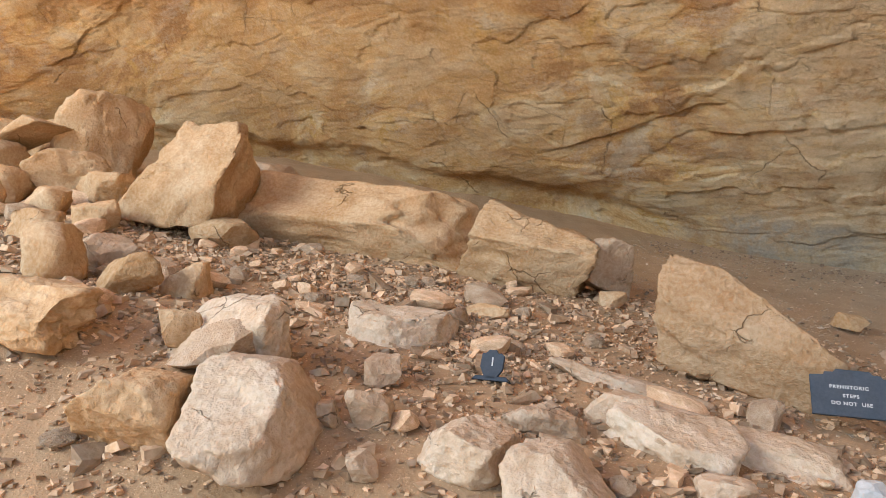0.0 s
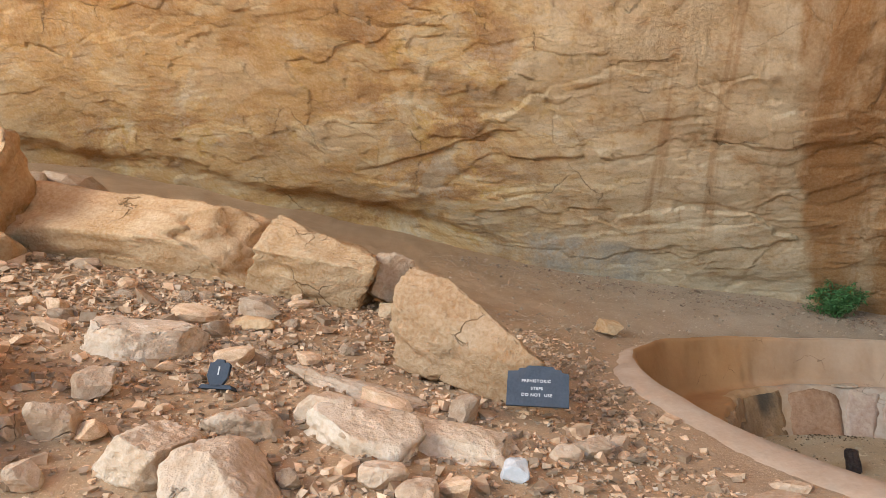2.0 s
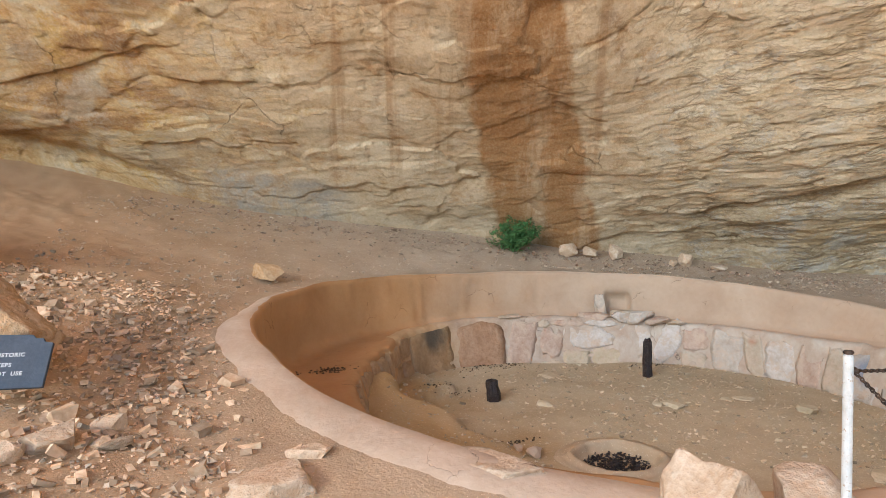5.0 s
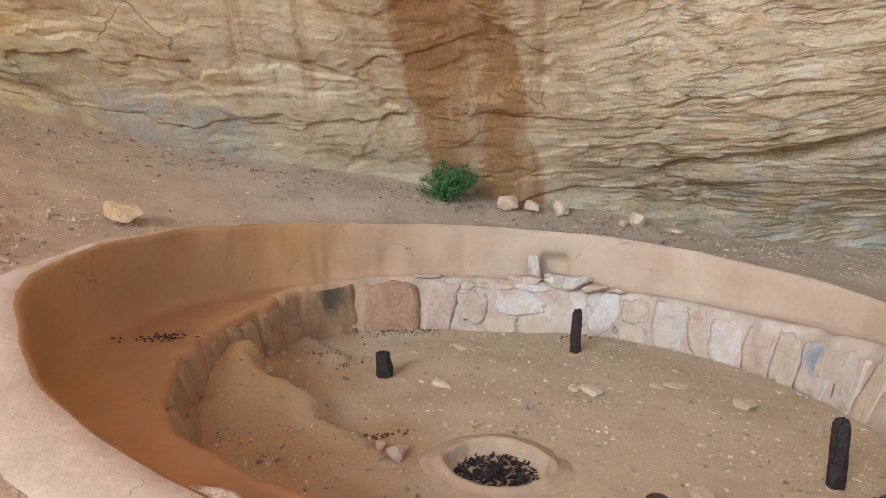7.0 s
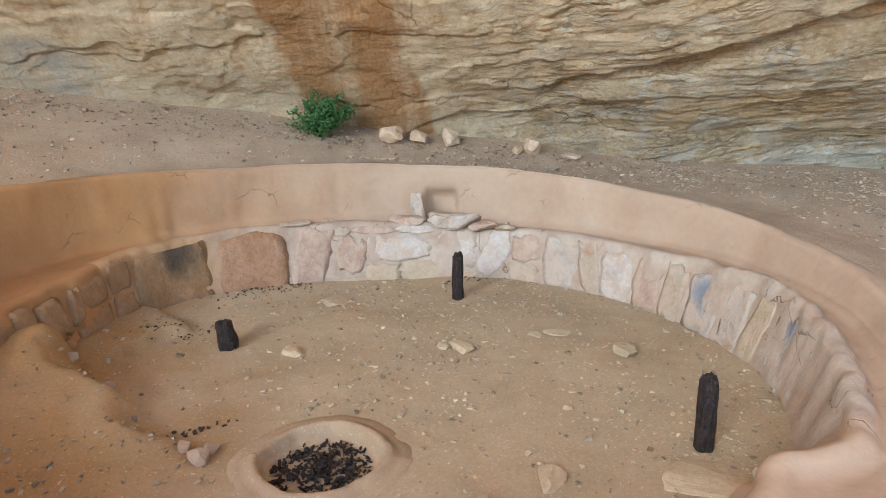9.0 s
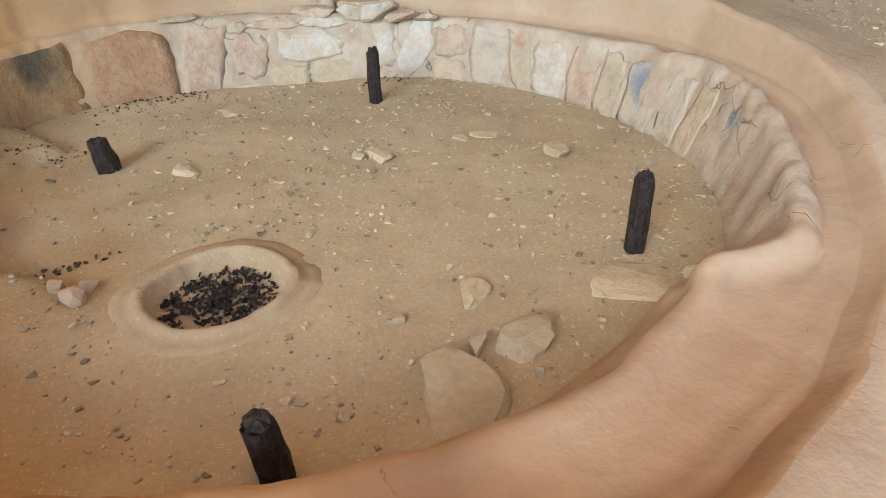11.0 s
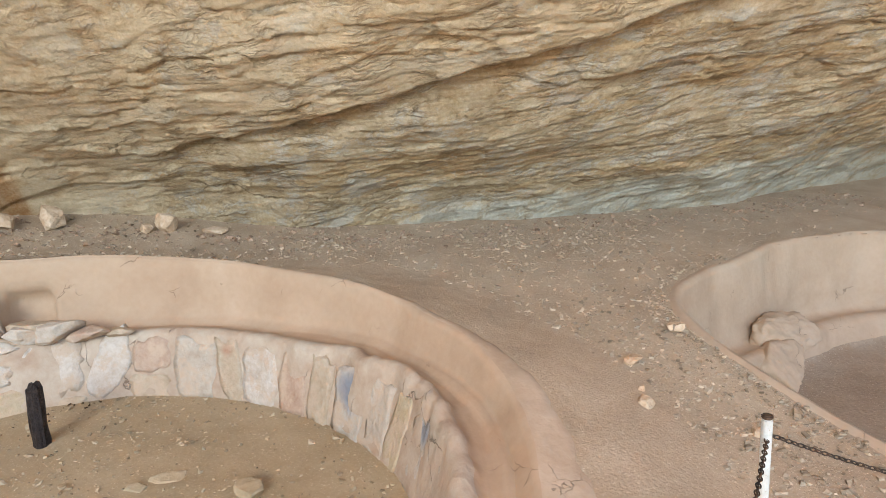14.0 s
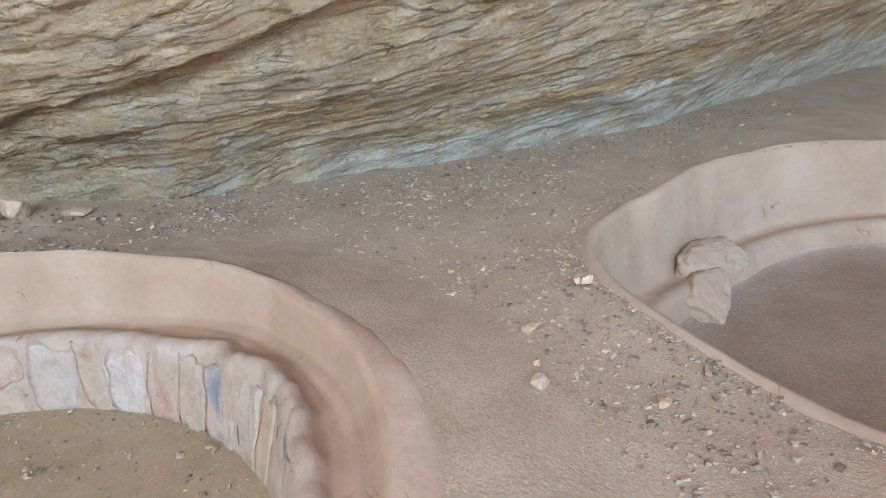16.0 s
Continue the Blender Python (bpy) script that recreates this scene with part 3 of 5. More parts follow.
tagged(cliff_wall, "overhanging sandstone cliff face, ochre and grey, stained by water", "cliff", kind="structure")


def roof():
    u, fx, fy, k, nx, ny = foot_line(0.4)
    base = ground_z(fx, fy)
    rows = []
    for d, lift in [(4.3, 0.35), (5.2, 0.3), (6, 0.2), (7.5, 0.05), (9, 0.2), (10.5, 0.5), (11.5, 1.1), (12, 2.2), (12.1, 5), (12.0, 14)]:
        d = 4.3 + (d - 4.3) * (0.45 + 0.65 * smooth(-3, 9, fx))
        rows.append(np.stack([fx + nx * d, fy + ny * d, base + d / k + 0.1 + lift + 0.15 * vnoise(fx, fy + d, 0, 4)], -1))
    v = np.array(rows)
    return mesh_object("alcove_ceiling", v.reshape(-1, 3), grid_faces(len(rows), len(u)), M_ROCK)


tagged(roof(), "overhanging sandstone roof of the alcove", "ceiling", kind="structure")

# ---- the large pit house ----


def pit_shell():
    n = 480
    a = np.linspace(-180, 180, n, endpoint=False)
    rim, rz, be, bz, fl, lip = (f(a) for f in (pit_rim, pit_rim_z, pit_bench, pit_bench_z, pit_floor_r, pit_lip))
    wob = 0.018 * fbm(np.cos(np.radians(a)) * 5, np.sin(np.radians(a)) * 5, 0, 3, 71)
    rim = rim + wob
    be = be + 0.03 * fbm(np.cos(np.radians(a)) * 8, np.sin(np.radians(a)) * 8, 0, 3, 72)
    wall_r = np.maximum(rim - 0.07, be + 0.19)
    niche = smooth(49.0, 50.5, a) * smooth(57.0, 55.5, a)
    rings = []

    def add(r, z):
        rings.append((r, z))

    add(rim + lip + 0.05, rz - 0.06)
    add(rim + lip, rz - 0.015)
    add(rim + lip * 0.75, rz + 0.012)
    add(rim + lip * 0.4, rz + 0.025)
    add(rim + 0.035, rz + 0.025)
    add(rim + 0.01, rz + 0.012)
    for t in np.linspace(0.03, 0.86, 9):
        add(rim + (wall_r - rim) * t + 0.16 * niche * smooth(0.40, 0.52, t), rz + (bz - rz) * t)
    add(wall_r - 0.015, bz + np.minimum(0.035, 0.3 * (rz - bz)))
    add(wall_r - 0.05, bz + np.minimum(0.01, 0.1 * (rz - bz)))
    for t in np.linspace(0.12, 0.5, 5):
        add(wall_r - 0.05 + (be + 0.15 - wall_r) * t, bz + 0.003 * np.sin(t * 9 + a * 0.1))
    soft = 1 + 0.4 * bulge(a)
    crest = (0.015 + 0.045 * smooth(-77, -70, a) * smooth(5, -25, a)) * smooth(-165, -140, a) * smooth(140, 100, a)
    lump = 1 + 0.35 * fbm(np.cos(np.radians(a)) * 14, np.sin(np.radians(a)) * 14, 0, 3, 75)
    add(be + 0.135, bz + 0.004)
    add(be + 0.11, bz + 0.010 + 0.55 * crest * lump)
    add(be + 0.07, bz + 0.014 + crest * lump)
    add(be + 0.025, bz + 0.006 + 0.95 * crest * lump)
    add(be + 0.002, bz - 0.016 + 0.5 * crest)
    add(be - 0.006, bz - 0.045 * soft)
    for t in np.linspace(0.28, 0.95, 8):
        add(be + (fl - be) * t, bz + (FLOOR_Z - bz) * t)
    add(fl + 0.01, FLOOR_Z - 0.05)
    add(fl + 0.02, FLOOR_Z - 0.12)
    v = []
    ca, sa = np.cos(np.radians(a)), np.sin(np.radians(a))
    for i, (r, z) in enumerate(rings):
        x, y = PIT_C[0] + r * ca, PIT_C[1] + r * sa
        dn = 0.012 * fbm(x * 2.2, y * 2.2, z * 2.2, 4, 73) + 0.004 * fbm(x * 12, y * 12, z * 12, 2, 74)
        v.append(np.stack([x + dn * ca, y + dn * sa, z + dn * 0.7], -1))
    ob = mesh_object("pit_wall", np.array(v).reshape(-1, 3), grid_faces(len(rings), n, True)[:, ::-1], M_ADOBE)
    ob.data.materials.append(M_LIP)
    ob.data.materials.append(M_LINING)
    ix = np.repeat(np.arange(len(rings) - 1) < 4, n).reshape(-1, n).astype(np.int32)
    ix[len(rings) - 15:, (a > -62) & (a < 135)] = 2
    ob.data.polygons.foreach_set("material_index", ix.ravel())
    return ob


pit_wall = tagged(pit_shell(), "sunken round pit house wall of smooth orange adobe with an inner bench", "pit house", kind="structure")

HEARTH = (6.21, 3.62)


def floor_z(x, y):
    x, y = np.asarray(x, float), np.asarray(y, float)
    calm = smooth(0.35, 0.8, np.hypot(x - HEARTH[0], y - HEARTH[1]))
    z = FLOOR_Z + calm * 0.012 * fbm(x * 1.2, y * 1.2, 0, 3, 81) + 0.003 * fbm(x * 10, y * 10, 0, 3, 82)
    # the eroded clay mound against the wall
    ax, ay, bx, by = 4.98, 5.4, 5.64, 3.93
    lx, ly = bx - ax, by - ay
    L = math.hypot(lx, ly)
    t = ((x - ax) * lx + (y - ay) * ly) / L / L
    d = ((x - ax) * ly - (y - ay) * lx) / L + 0.07 * fbm(x * 3, y * 3, 0, 3, 83)
    h = np.clip(0.33 * (1.1 - t), 0, 0.34)
    h = h * smooth(-0.10, 0.12, d) * smooth(1.5, 0.1, d) * smooth(1.3, 0.8, t) + 0.012 * fbm(x * 5, y * 5, 0, 3, 84) * smooth(0, 0.3, d) * smooth(1.2, 0.9, t)
    z = z + h * smooth(-0.4, 0.1, t)
    a, r = polar(PIT_C, x, y)
    # a low plastered step below the smoked slab
    z = z + 0.085 * smooth(1.66, 1.72, r + 0.06 * fbm(x * 4, y * 4, 0, 3, 85)) * smooth(122, 128, a) * smooth(158, 146, a)
    # rises a little against the wall
    return z + 0.05 * smooth(0.3, 0.0, pit_floor_r(a) - r) * smooth(60, 110, np.abs(a))


def pit_floor():
    xs, ys = np.arange(4.3, 9.5, 0.035), np.arange(2.0, 7.0, 0.035)
    X, Y = np.meshgrid(xs, ys)
    f = grid_faces(len(ys), len(xs))
    cx, cy = X.ravel()[f].mean(1), Y.ravel()[f].mean(1)
    a, r = polar(PIT_C, cx, cy)
    rh = np.hypot(cx - HEARTH[0], cy - HEARTH[1])
    keep = (r < pit_floor_r(a) + 0.14) & (rh > 0.395)
    Z = floor_z(X, Y).ravel()
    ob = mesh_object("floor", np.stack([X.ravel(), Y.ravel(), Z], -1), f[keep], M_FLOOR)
    return ob


tagged(pit_floor(), "packed tan clay floor of the pit house, littered with grit", "floor", kind="structure")


def hearth():
    n = 96
    a = np.linspace(0, 2 * np.pi, n, endpoint=False)
    root = new("hearth")
    root.location = (HEARTH[0], HEARTH[1], FLOOR_Z)
    v = []
    prof = [(0.0, -0.06), (0.1, -0.062), (0.2, -0.06), (0.25, -0.055), (0.275, -0.04), (0.29, -0.01), (0.30, 0.018), (0.312, 0.032), (0.33, 0.036), (0.348, 0.028), (0.362, 0.012), (0.395, 0.006), (0.44, 0.004), (0.47, -0.03)]
    for r, z in prof:
        w = 1 + 0.04 * fbm(np.cos(a) * 2, np.sin(a) * 2, 0, 3, 91)
        x, y = r * w * np.cos(a), r * w * np.sin(a)
        v.append(np.stack([x, y, np.full(n, z) + 0.006 * fbm(x * 12, y * 12, z * 9, 3, 92)], -1))
    mesh_object("basin", np.array(v).reshape(-1, 3) * np.array([1.0, 0.94, 1.0]), grid_faces(len(prof), n, True), M_HEARTH, root)
    bm = bmesh.new()
    rnd = random.Random(7)
    for i in range(480):
        r, t = 0.245 * rnd.random() ** 0.62, rnd.uniform(0, 6.28)
        s = rnd.uniform(0.005, 0.014)
        m = pose(r * math.cos(t), r * math.sin(t), -0.058 + rnd.uniform(0.0, 0.022), rnd.uniform(-40, 40), rnd.uniform(-40, 40), rnd.uniform(0, 360)) @ Matrix.Diagonal((s * rnd.uniform(1, 4.2), s, s * 0.6, 1))
        bmesh.ops.create_cube(bm, size=1.0, matrix=m)
    ch = part("charcoal", bm, M_CHAR, root, "heap of black charcoal bits")
    ch["kind"] = "stuff"
    return tagged(root, "round clay fire pit with a raised rim, holding charcoal", "hearth")


hearth()

# ---- the second pit house ----


def pit2_shell():
    n = 300
    a = np.linspace(-180, 180, n, endpoint=False)
    rim = pit2_rim(a) + 0.02 * fbm(np.cos(np.radians(a)) * 6, np.sin(np.radians(a)) * 6, 0, 3, 101)
    ca, sa = np.cos(np.radians(a)), np.sin(np.radians(a))
    gz = ground_relief(PIT2_C[0] + rim * ca, PIT2_C[1] + rim * sa)
    lip = 0.12
    rings = [(rim + lip + 0.1, gz - 0.08), (rim + lip, gz + 0.0), (rim + 0.06, gz + 0.025), (rim + 0.015, gz + 0.012)]
    for t in np.linspace(0.05, 0.95, 8):
        rings.append((rim - 0.05 * t, gz + (-0.78 - gz) * t))
    rings += [(rim - 0.08, -0.78 + 0 * gz), (rim - 0.22, -0.78 + 0 * gz), (rim - 0.30, -0.755 + 0 * gz), (rim - 0.37, -0.78 + 0 * gz), (rim - 0.40, -0.83 + 0 * gz), (rim - 0.44, -0.99 + 0 * gz), (rim - 0.50, -1.04 + 0 * gz)]
    for f in (0.8, 0.5, 0.2, 0.01):
        rings.append(((rim - 0.4) * f, -1.06 + 0 * gz))
    v = []
    for r, z in rings:
        x, y = PIT2_C[0] + r * ca, PIT2_C[1] + r * sa
        dn = 0.012 * fbm(x * 2.2, y * 2.2, z * 2.2, 4, 103) + 0.004 * fbm(x * 12, y * 12, z * 12, 2, 104)
        v.append(np.stack([x + dn * ca, y + dn * sa, z + dn * 0.7], -1))
    ob = mesh_object("pit_wall_2", np.array(v).reshape(-1, 3), grid_faces(len(rings), n, True)[:, ::-1], M_ADOBE_GREY)
    ob.data.materials.append(M_SILT)
    ob.data.polygons.foreach_set("material_index", np.repeat(np.arange(len(rings) - 1) > len(rings) - 7, n).astype(np.int32))
    return ob


tagged(pit2_shell(), "second sunken pit house of greyish tan adobe with a low ledge", "pit house", kind="structure")

# ---- rocks ----


def rock_mesh(seed, sub=3, cuts=9, rough=0.05, shape=(), fine=0.028, dents=(), beds=0):
    """A broken block about two units across: a ball cut by planes, with a rough skin."""
    rnd = random.Random(seed)
    bm = bmesh.new()
    bmesh.ops.create_icosphere(bm, subdivisions=sub, radius=1.25)
    v = np.array([p.co[:] for p in bm.verts])
    faces = [[q.index for q in f.verts] for f in bm.faces]
    bm.free()
    planes = [((1, 0, 0), 0.95), ((-1, 0, 0), 0.95), ((0, 1, 0), 0.95), ((0, -1, 0), 0.95), ((0, 0, 1), 0.9), ((0, 0, -1), 0.9)]
    for i in range(cuts):
        w = Vector((rnd.gauss(0, 1), rnd.gauss(0, 1), rnd.gauss(0, 0.8))).normalized()
        planes.append((w[:], rnd.uniform(0.55, 0.92)))
    planes += list(shape)
    for w, dist in planes:
        w = np.array(Vector(w).normalized()[:])
        over = v @ w - dist
        v = v - np.where(over > 0, over * 0.97, 0)[:, None] * w
    l = np.linalg.norm(v, axis=1, keepdims=True)
    o = seed * 1.37
    dn = rough * fbm(v[:, 0] * 1.7 + o, v[:, 1] * 1.7, v[:, 2] * 1.7 + o, 4, seed) + fine * fbm(v[:, 0] * 6 + o, v[:, 1] * 6, v[:, 2] * 6.5, 4, seed + 3, 0.6)
    if sub >= 4:
        # spalled faces with sharp borders, and thin cracks
        wx, wy = 0.25 * fbm(v[:, 0] * 2 + o, v[:, 1] * 2, v[:, 2] * 2, 3, seed + 5), 0.25 * fbm(v[:, 0] * 2, v[:, 1] * 2 + o, v[:, 2] * 2, 3, seed + 6)
        for f, amp in ((1.6, 0.034), (3.6, 0.018), (8.0, 0.008)):
            val, edge = cells(f * (v[:, 0] + 0.45 * v[:, 1] + wx) + o, f * (1.3 * v[:, 2] - 0.5 * v[:, 1] + wy), seed)
            dn = dn + amp * val
        ridge = fbm(v[:, 0] * 1.9 + o, v[:, 1] * 1.9 - o, v[:, 2] * 2.6, 4, seed + 9)
        dn = dn - 0.03 * np.exp(-(ridge / 0.035) ** 2)
    v = v + v / l * dn[:, None]
    for (cx, cy, cz), rad, deep in dents:
        dd = np.linalg.norm(v - np.array((cx, cy, cz)), axis=1)
        v = v * (1 - deep * np.exp(-(dd / rad) ** 2))[:, None]
    if beds:
        # the rock steps up in thin layers
        q = v[:, 2] * beds + 0.35 * fbm(v[:, 0] * 2.2 + o, v[:, 1] * 2.2, 0, 3, seed + 12)
        n = np.floor(q)
        v[:, 2] += (n + smooth(0.55, 0.95, q - n) - q + 0.3) / beds * 0.8
    return v, faces


def rock(name, x, y, size, turn=(0, 0, 0), seed=1, label="", category="rock", mat=None, sunk=0.22, z=None, sub=3, group="", cuts=9, rough=0.05, shape=(), dents=(), beds=0):
    v, faces = rock_mesh(seed, sub, cuts, rough, shape, dents=dents, beds=beds)
    v = v * (np.array(size) * 0.5)
    R = np.array(Euler([radians(t) for t in turn]).to_matrix())
    v = v @ R.T
    ob = mesh_object(name, v, faces, mat or M_ROCK, smooth_faces=sub >= 4)
    low = v[:, 2].min()
    h = v[:, 2].max() - low
    gz = float(ground_relief(x, y)) if z is None else z
    ob.location = (x, y, gz - low - sunk * h)
    return tagged(ob, label, category, group)


BIG = dict(category="boulder", sub=5)
rock("leaning_boulder", -2.26, 5.1, (1.45, 0.95, 1.2), (6, -7, 4), 3, "large pale orange boulder with a broad flat face, on smaller blocks", mat=M_ROCK, sunk=0.02, shape=[((-0.76, -0.15, 0.62), 0.50), ((-0.22, 0, 1), 0.88), ((0.95, 0, -0.30), 0.70), ((0, -0.8, 0.6), 0.72), ((-0.3, 0, -1), 0.6)], cuts=3, rough=0.06, dents=[((0.45, -0.7, 0.2), 0.3, 0.12), ((0.1, -0.8, -0.1), 0.22, 0.08)], **BIG)
rock("fallen_slab", -0.84, 5.6, (2.95, 1.0, 0.92), (0, 7, -2), 5, "long fallen sandstone slab with a scooped pale face and a knobbly end", mat=M_ROCK, sunk=0.27, shape=[((0, -0.75, 0.66), 0.66), ((0.1, -0.8, -0.6), 0.66)], cuts=3, rough=0.06, dents=[((-0.62, -0.5, 0.5), 0.42, 0.22), ((-0.1, -0.6, 0.6), 0.35, 0.08), ((0.5, -0.7, 0.2), 0.13, 0.3), ((0.52, -0.5, 0.6), 0.13, 0.26), ((0.78, -0.7, 0.1), 0.1, 0.3), ((0.45, -0.8, -0.35), 0.16, 0.15), ((0.68, -0.6, 0.4), 0.1, -0.1)], **BIG)
rock("fallen_block", 1.0, 5.45, (1.36, 0.95, 0.86), (0, 10, -6), 8, "fallen sandstone block split from the long slab", mat=M_ROCK, sunk=0.14, shape=[((-1, 0, 0.1), 0.76), ((0, -0.75, 0.66), 0.66), ((0, -0.8, -0.5), 0.66), ((0.42, 0, 0.9), 0.66), ((1, 0, -0.2), 0.85)], cuts=2, rough=0.06, dents=[((0.1, -0.7, 0.5), 0.2, 0.16), ((0.5, -0.6, 0.2), 0.16, 0.14), ((-0.3, -0.6, 0.5), 0.15, -0.1)], **BIG)
rock("tilted_slab", 2.22, 3.58, (1.24, 0.5, 0.68), (-9, 20, -10), 12, "pinkish tilted sandstone slab standing behind the sign", mat=M_ROCK_SHADED, sunk=0.14, shape=[((0.55, 0, 0.82), 0.60), ((-0.9, 0, -0.4), 0.75), ((-0.2, -0.9, 0.3), 0.7)], cuts=4, rough=0.06, **BIG)
rock("pale_boulder", 0.12, 1.98, (0.56, 0.6, 0.42), (0, 8, 20), 15, "dusty pale boulder half buried in rubble", mat=M_PALE, sunk=0.2, shape=[((-0.3, -0.7, 0.62), 0.55), ((0.7, -0.5, 0.3), 0.6)], cuts=4, **BIG)
rock("pale_boulder", -0.3, 2.5, (0.6, 0.5, 0.4), (10, 0, -15), 18, "flat dusty pale boulder in the rubble slope", mat=M_PALE, sunk=0.25, shape=[((-0.2, -0.6, 0.75), 0.5)], cuts=5, **BIG)
rock("yellow_boulder", -0.38, 1.93, (0.42, 0.4, 0.36), (0, 5, 10), 21, "yellowish sandstone block with a broken face", mat=M_ROCK, sunk=0.27, cuts=6, **BIG)
rock("log_rock", -1.22, 2.25, (0.74, 0.4, 0.31), (0, 6, -4), 24, "long knobbly sandstone rock undercut at its base", mat=M_ROCK, sunk=0.2, cuts=5, rough=0.13, **BIG)
rock("front_boulder", 1.3, 1.95, (0.46, 0.46, 0.36), (0, 0, 35), 27, "pale angular boulder beside the path", mat=M_PALE, sunk=0.3, shape=[((0.6, -0.5, 0.6), 0.55), ((-0.5, -0.6, 0.6), 0.6)], cuts=4, **BIG)
rock("front_boulder", 0.92, 2.15, (0.36, 0.34, 0.26), (0, 0, -20), 30, "rounded pale rock in the rubble", mat=M_PALE, sunk=0.4, cuts=6, **BIG)
rock("outcrop", 0.28, 3.4, (0.85, 0.62, 0.42), (8, 6, -12), 33, "low dusty bedrock hump breaking out of the rubble", mat=M_PALE, sunk=0.6, cuts=10, rough=0.07, beds=5, **BIG)
rock("outcrop", 1.75, 2.6, (0.62, 0.5, 0.3), (10, 14, -25), 36, "layered bedrock hump of pinkish sandstone", mat=M_PALE, sunk=0.58, cuts=10, rough=0.07, beds=6, **BIG)
rock("outcrop", 2.12, 2.78, (1.15, 0.72, 0.36), (8, 12, -20), 39, "layered bedrock hump of pinkish sandstone", mat=M_PALE, sunk=0.62, cuts=10, rough=0.07, beds=5, **BIG)
rock("outcrop", 1.2, 2.6, (0.5, 0.36, 0.26), (6, 10, 10), 42, "broken pale bedrock hump", mat=M_ROCK_DUSTY, sunk=0.55, cuts=10, rough=0.07, beds=6, **BIG)
rock("outcrop", 1.65, 3.25, (0.95, 0.35, 0.2), (4, 12, -18), 45, "thin bedrock ledge running down the slope", mat=M_ROCK_DUSTY, sunk=0.55, cuts=10, rough=0.07, beds=5, **BIG)
rock("end_block", 1.72, 5.55, (0.62, 0.5, 0.5), (0, 30, 10), 48, "pinkish block leaning on the end of the fallen slab", mat=M_ROCK_DUSTY, sunk=0.1, cuts=6, **BIG)
rock("round_stone", 1.72, 5.2, (0.24, 0.2, 0.17), (0, 0, 0), 51, "small rounded stone under the end block", sunk=0.1, cuts=4)
rock("flat_stone", 0.72, 4.25, (0.42, 0.22, 0.13), (0, 4, 0), 54, "flat sandstone slab lying in gravel", sunk=0.3)
rock("support_block", -1.75, 4.85, (0.6, 0.45, 0.36), (0, 0, 12), 57, "yellowish block wedged under the large boulder", sunk=0.15, cuts=6)
rock("upper_boulder", -4.45, 6.6, (1.0, 0.9, 1.4), (0, 10, 20), 60, "tall rounded orange boulder against the cliff", mat=M_ROCK, sunk=0.1, cuts=5, **BIG)
rock("upper_boulder", -4.1, 5.6, (0.9, 0.8, 0.62), (0, 0, 40), 63, "orange boulder in the rock pile", mat=M_ROCK, sunk=0.15, cuts=5, **BIG)
rock("upper_boulder", -3.2, 5.3, (0.8, 0.6, 0.5), (0, 0, -30), 66, "orange boulder in the rock pile", mat=M_ROCK, sunk=0.15, cuts=6, **BIG)
rock("upper_boulder", -5.4, 6.8, (1.4, 0.9, 0.7), (0, 0, 0), 69, "flat orange boulder high in the rock pile", mat=M_ROCK, sunk=-0.3, cuts=5, **BIG)
rock("upper_boulder", -5.2, 5.6, (1.0, 0.8, 0.7), (0, 0, 70), 72, "orange boulder in the rock pile", mat=M_ROCK, sunk=0.1, cuts=5, **BIG)
rock("upper_boulder", -3.0, 7.2, (0.9, 0.7, 0.5), (0, 0, 0), 75, "grey shaded boulder at the foot of the cliff", mat=M_ROCK_DUSTY, sunk=0.1, cuts=5, **BIG)
rock("upper_boulder", -6.6, 6.3, (1.5, 1.2, 1.2), (0, 0, 0), 78, "orange boulder at the top of the rock pile", mat=M_ROCK, sunk=0.0, cuts=5, **BIG)
rock("slope_rock", -1.95, 3.15, (0.5, 0.4, 0.42), (0, 0, 0), 81, "yellowish block in the rubble slope", sunk=0.1, sub=4)
rock("slope_rock", -1.85, 3.55, (0.34, 0.3, 0.28), (0, 0, 50), 84, "pinkish angular rock in the rubble slope", mat=M_ROCK_DUSTY, sunk=0.1, sub=4)
rock("slope_rock", -1.28, 3.05, (0.42, 0.26, 0.24), (0, -16, 20), 87, "long rock tipped on the rubble slope", sunk=0.1, sub=4)
rock("slope_rock", -1.05, 3.3, (0.33, 0.28, 0.26), (0, 0, 80), 90, "rounded block in the rubble slope", sunk=0.12, sub=4)
rock("slope_rock", -1.5, 2.8, (0.16, 0.14, 0.15), (0, 0, 10), 93, "small grey rock in the rubble slope", mat=M_ROCK_DUSTY, sunk=0.12)
rock("slope_rock", -0.55, 2.45, (0.24, 0.2, 0.26), (0, 0, 10), 94, "yellow block at the end of the long rock", sunk=0.12)
rock("rubble_rock", 0.42, 2.68, (0.22, 0.2, 0.18), (0, 0, 30), 96, "squarish pale rock among broken pieces", mat=M_ROCK_DUSTY, sunk=0.1)
rock("rubble_rock", 0.5, 2.2, (0.2, 0.18, 0.19), (0, 0, 0), 99, "squarish pale rock among broken pieces", mat=M_ROCK_DUSTY, sunk=0.1)
rock("rubble_rock", 0.33, 2.16, (0.13, 0.1, 0.12), (0, 0, 60), 102, "small pale rock lying in the gravel", mat=M_ROCK_DUSTY, sunk=0.1)
rock("rubble_rock", 0.55, 1.95, (0.14, 0.13, 0.13), (0, 0, 20), 105, "squarish pale rock lying in the gravel", mat=M_ROCK_DUSTY, sunk=0.1)
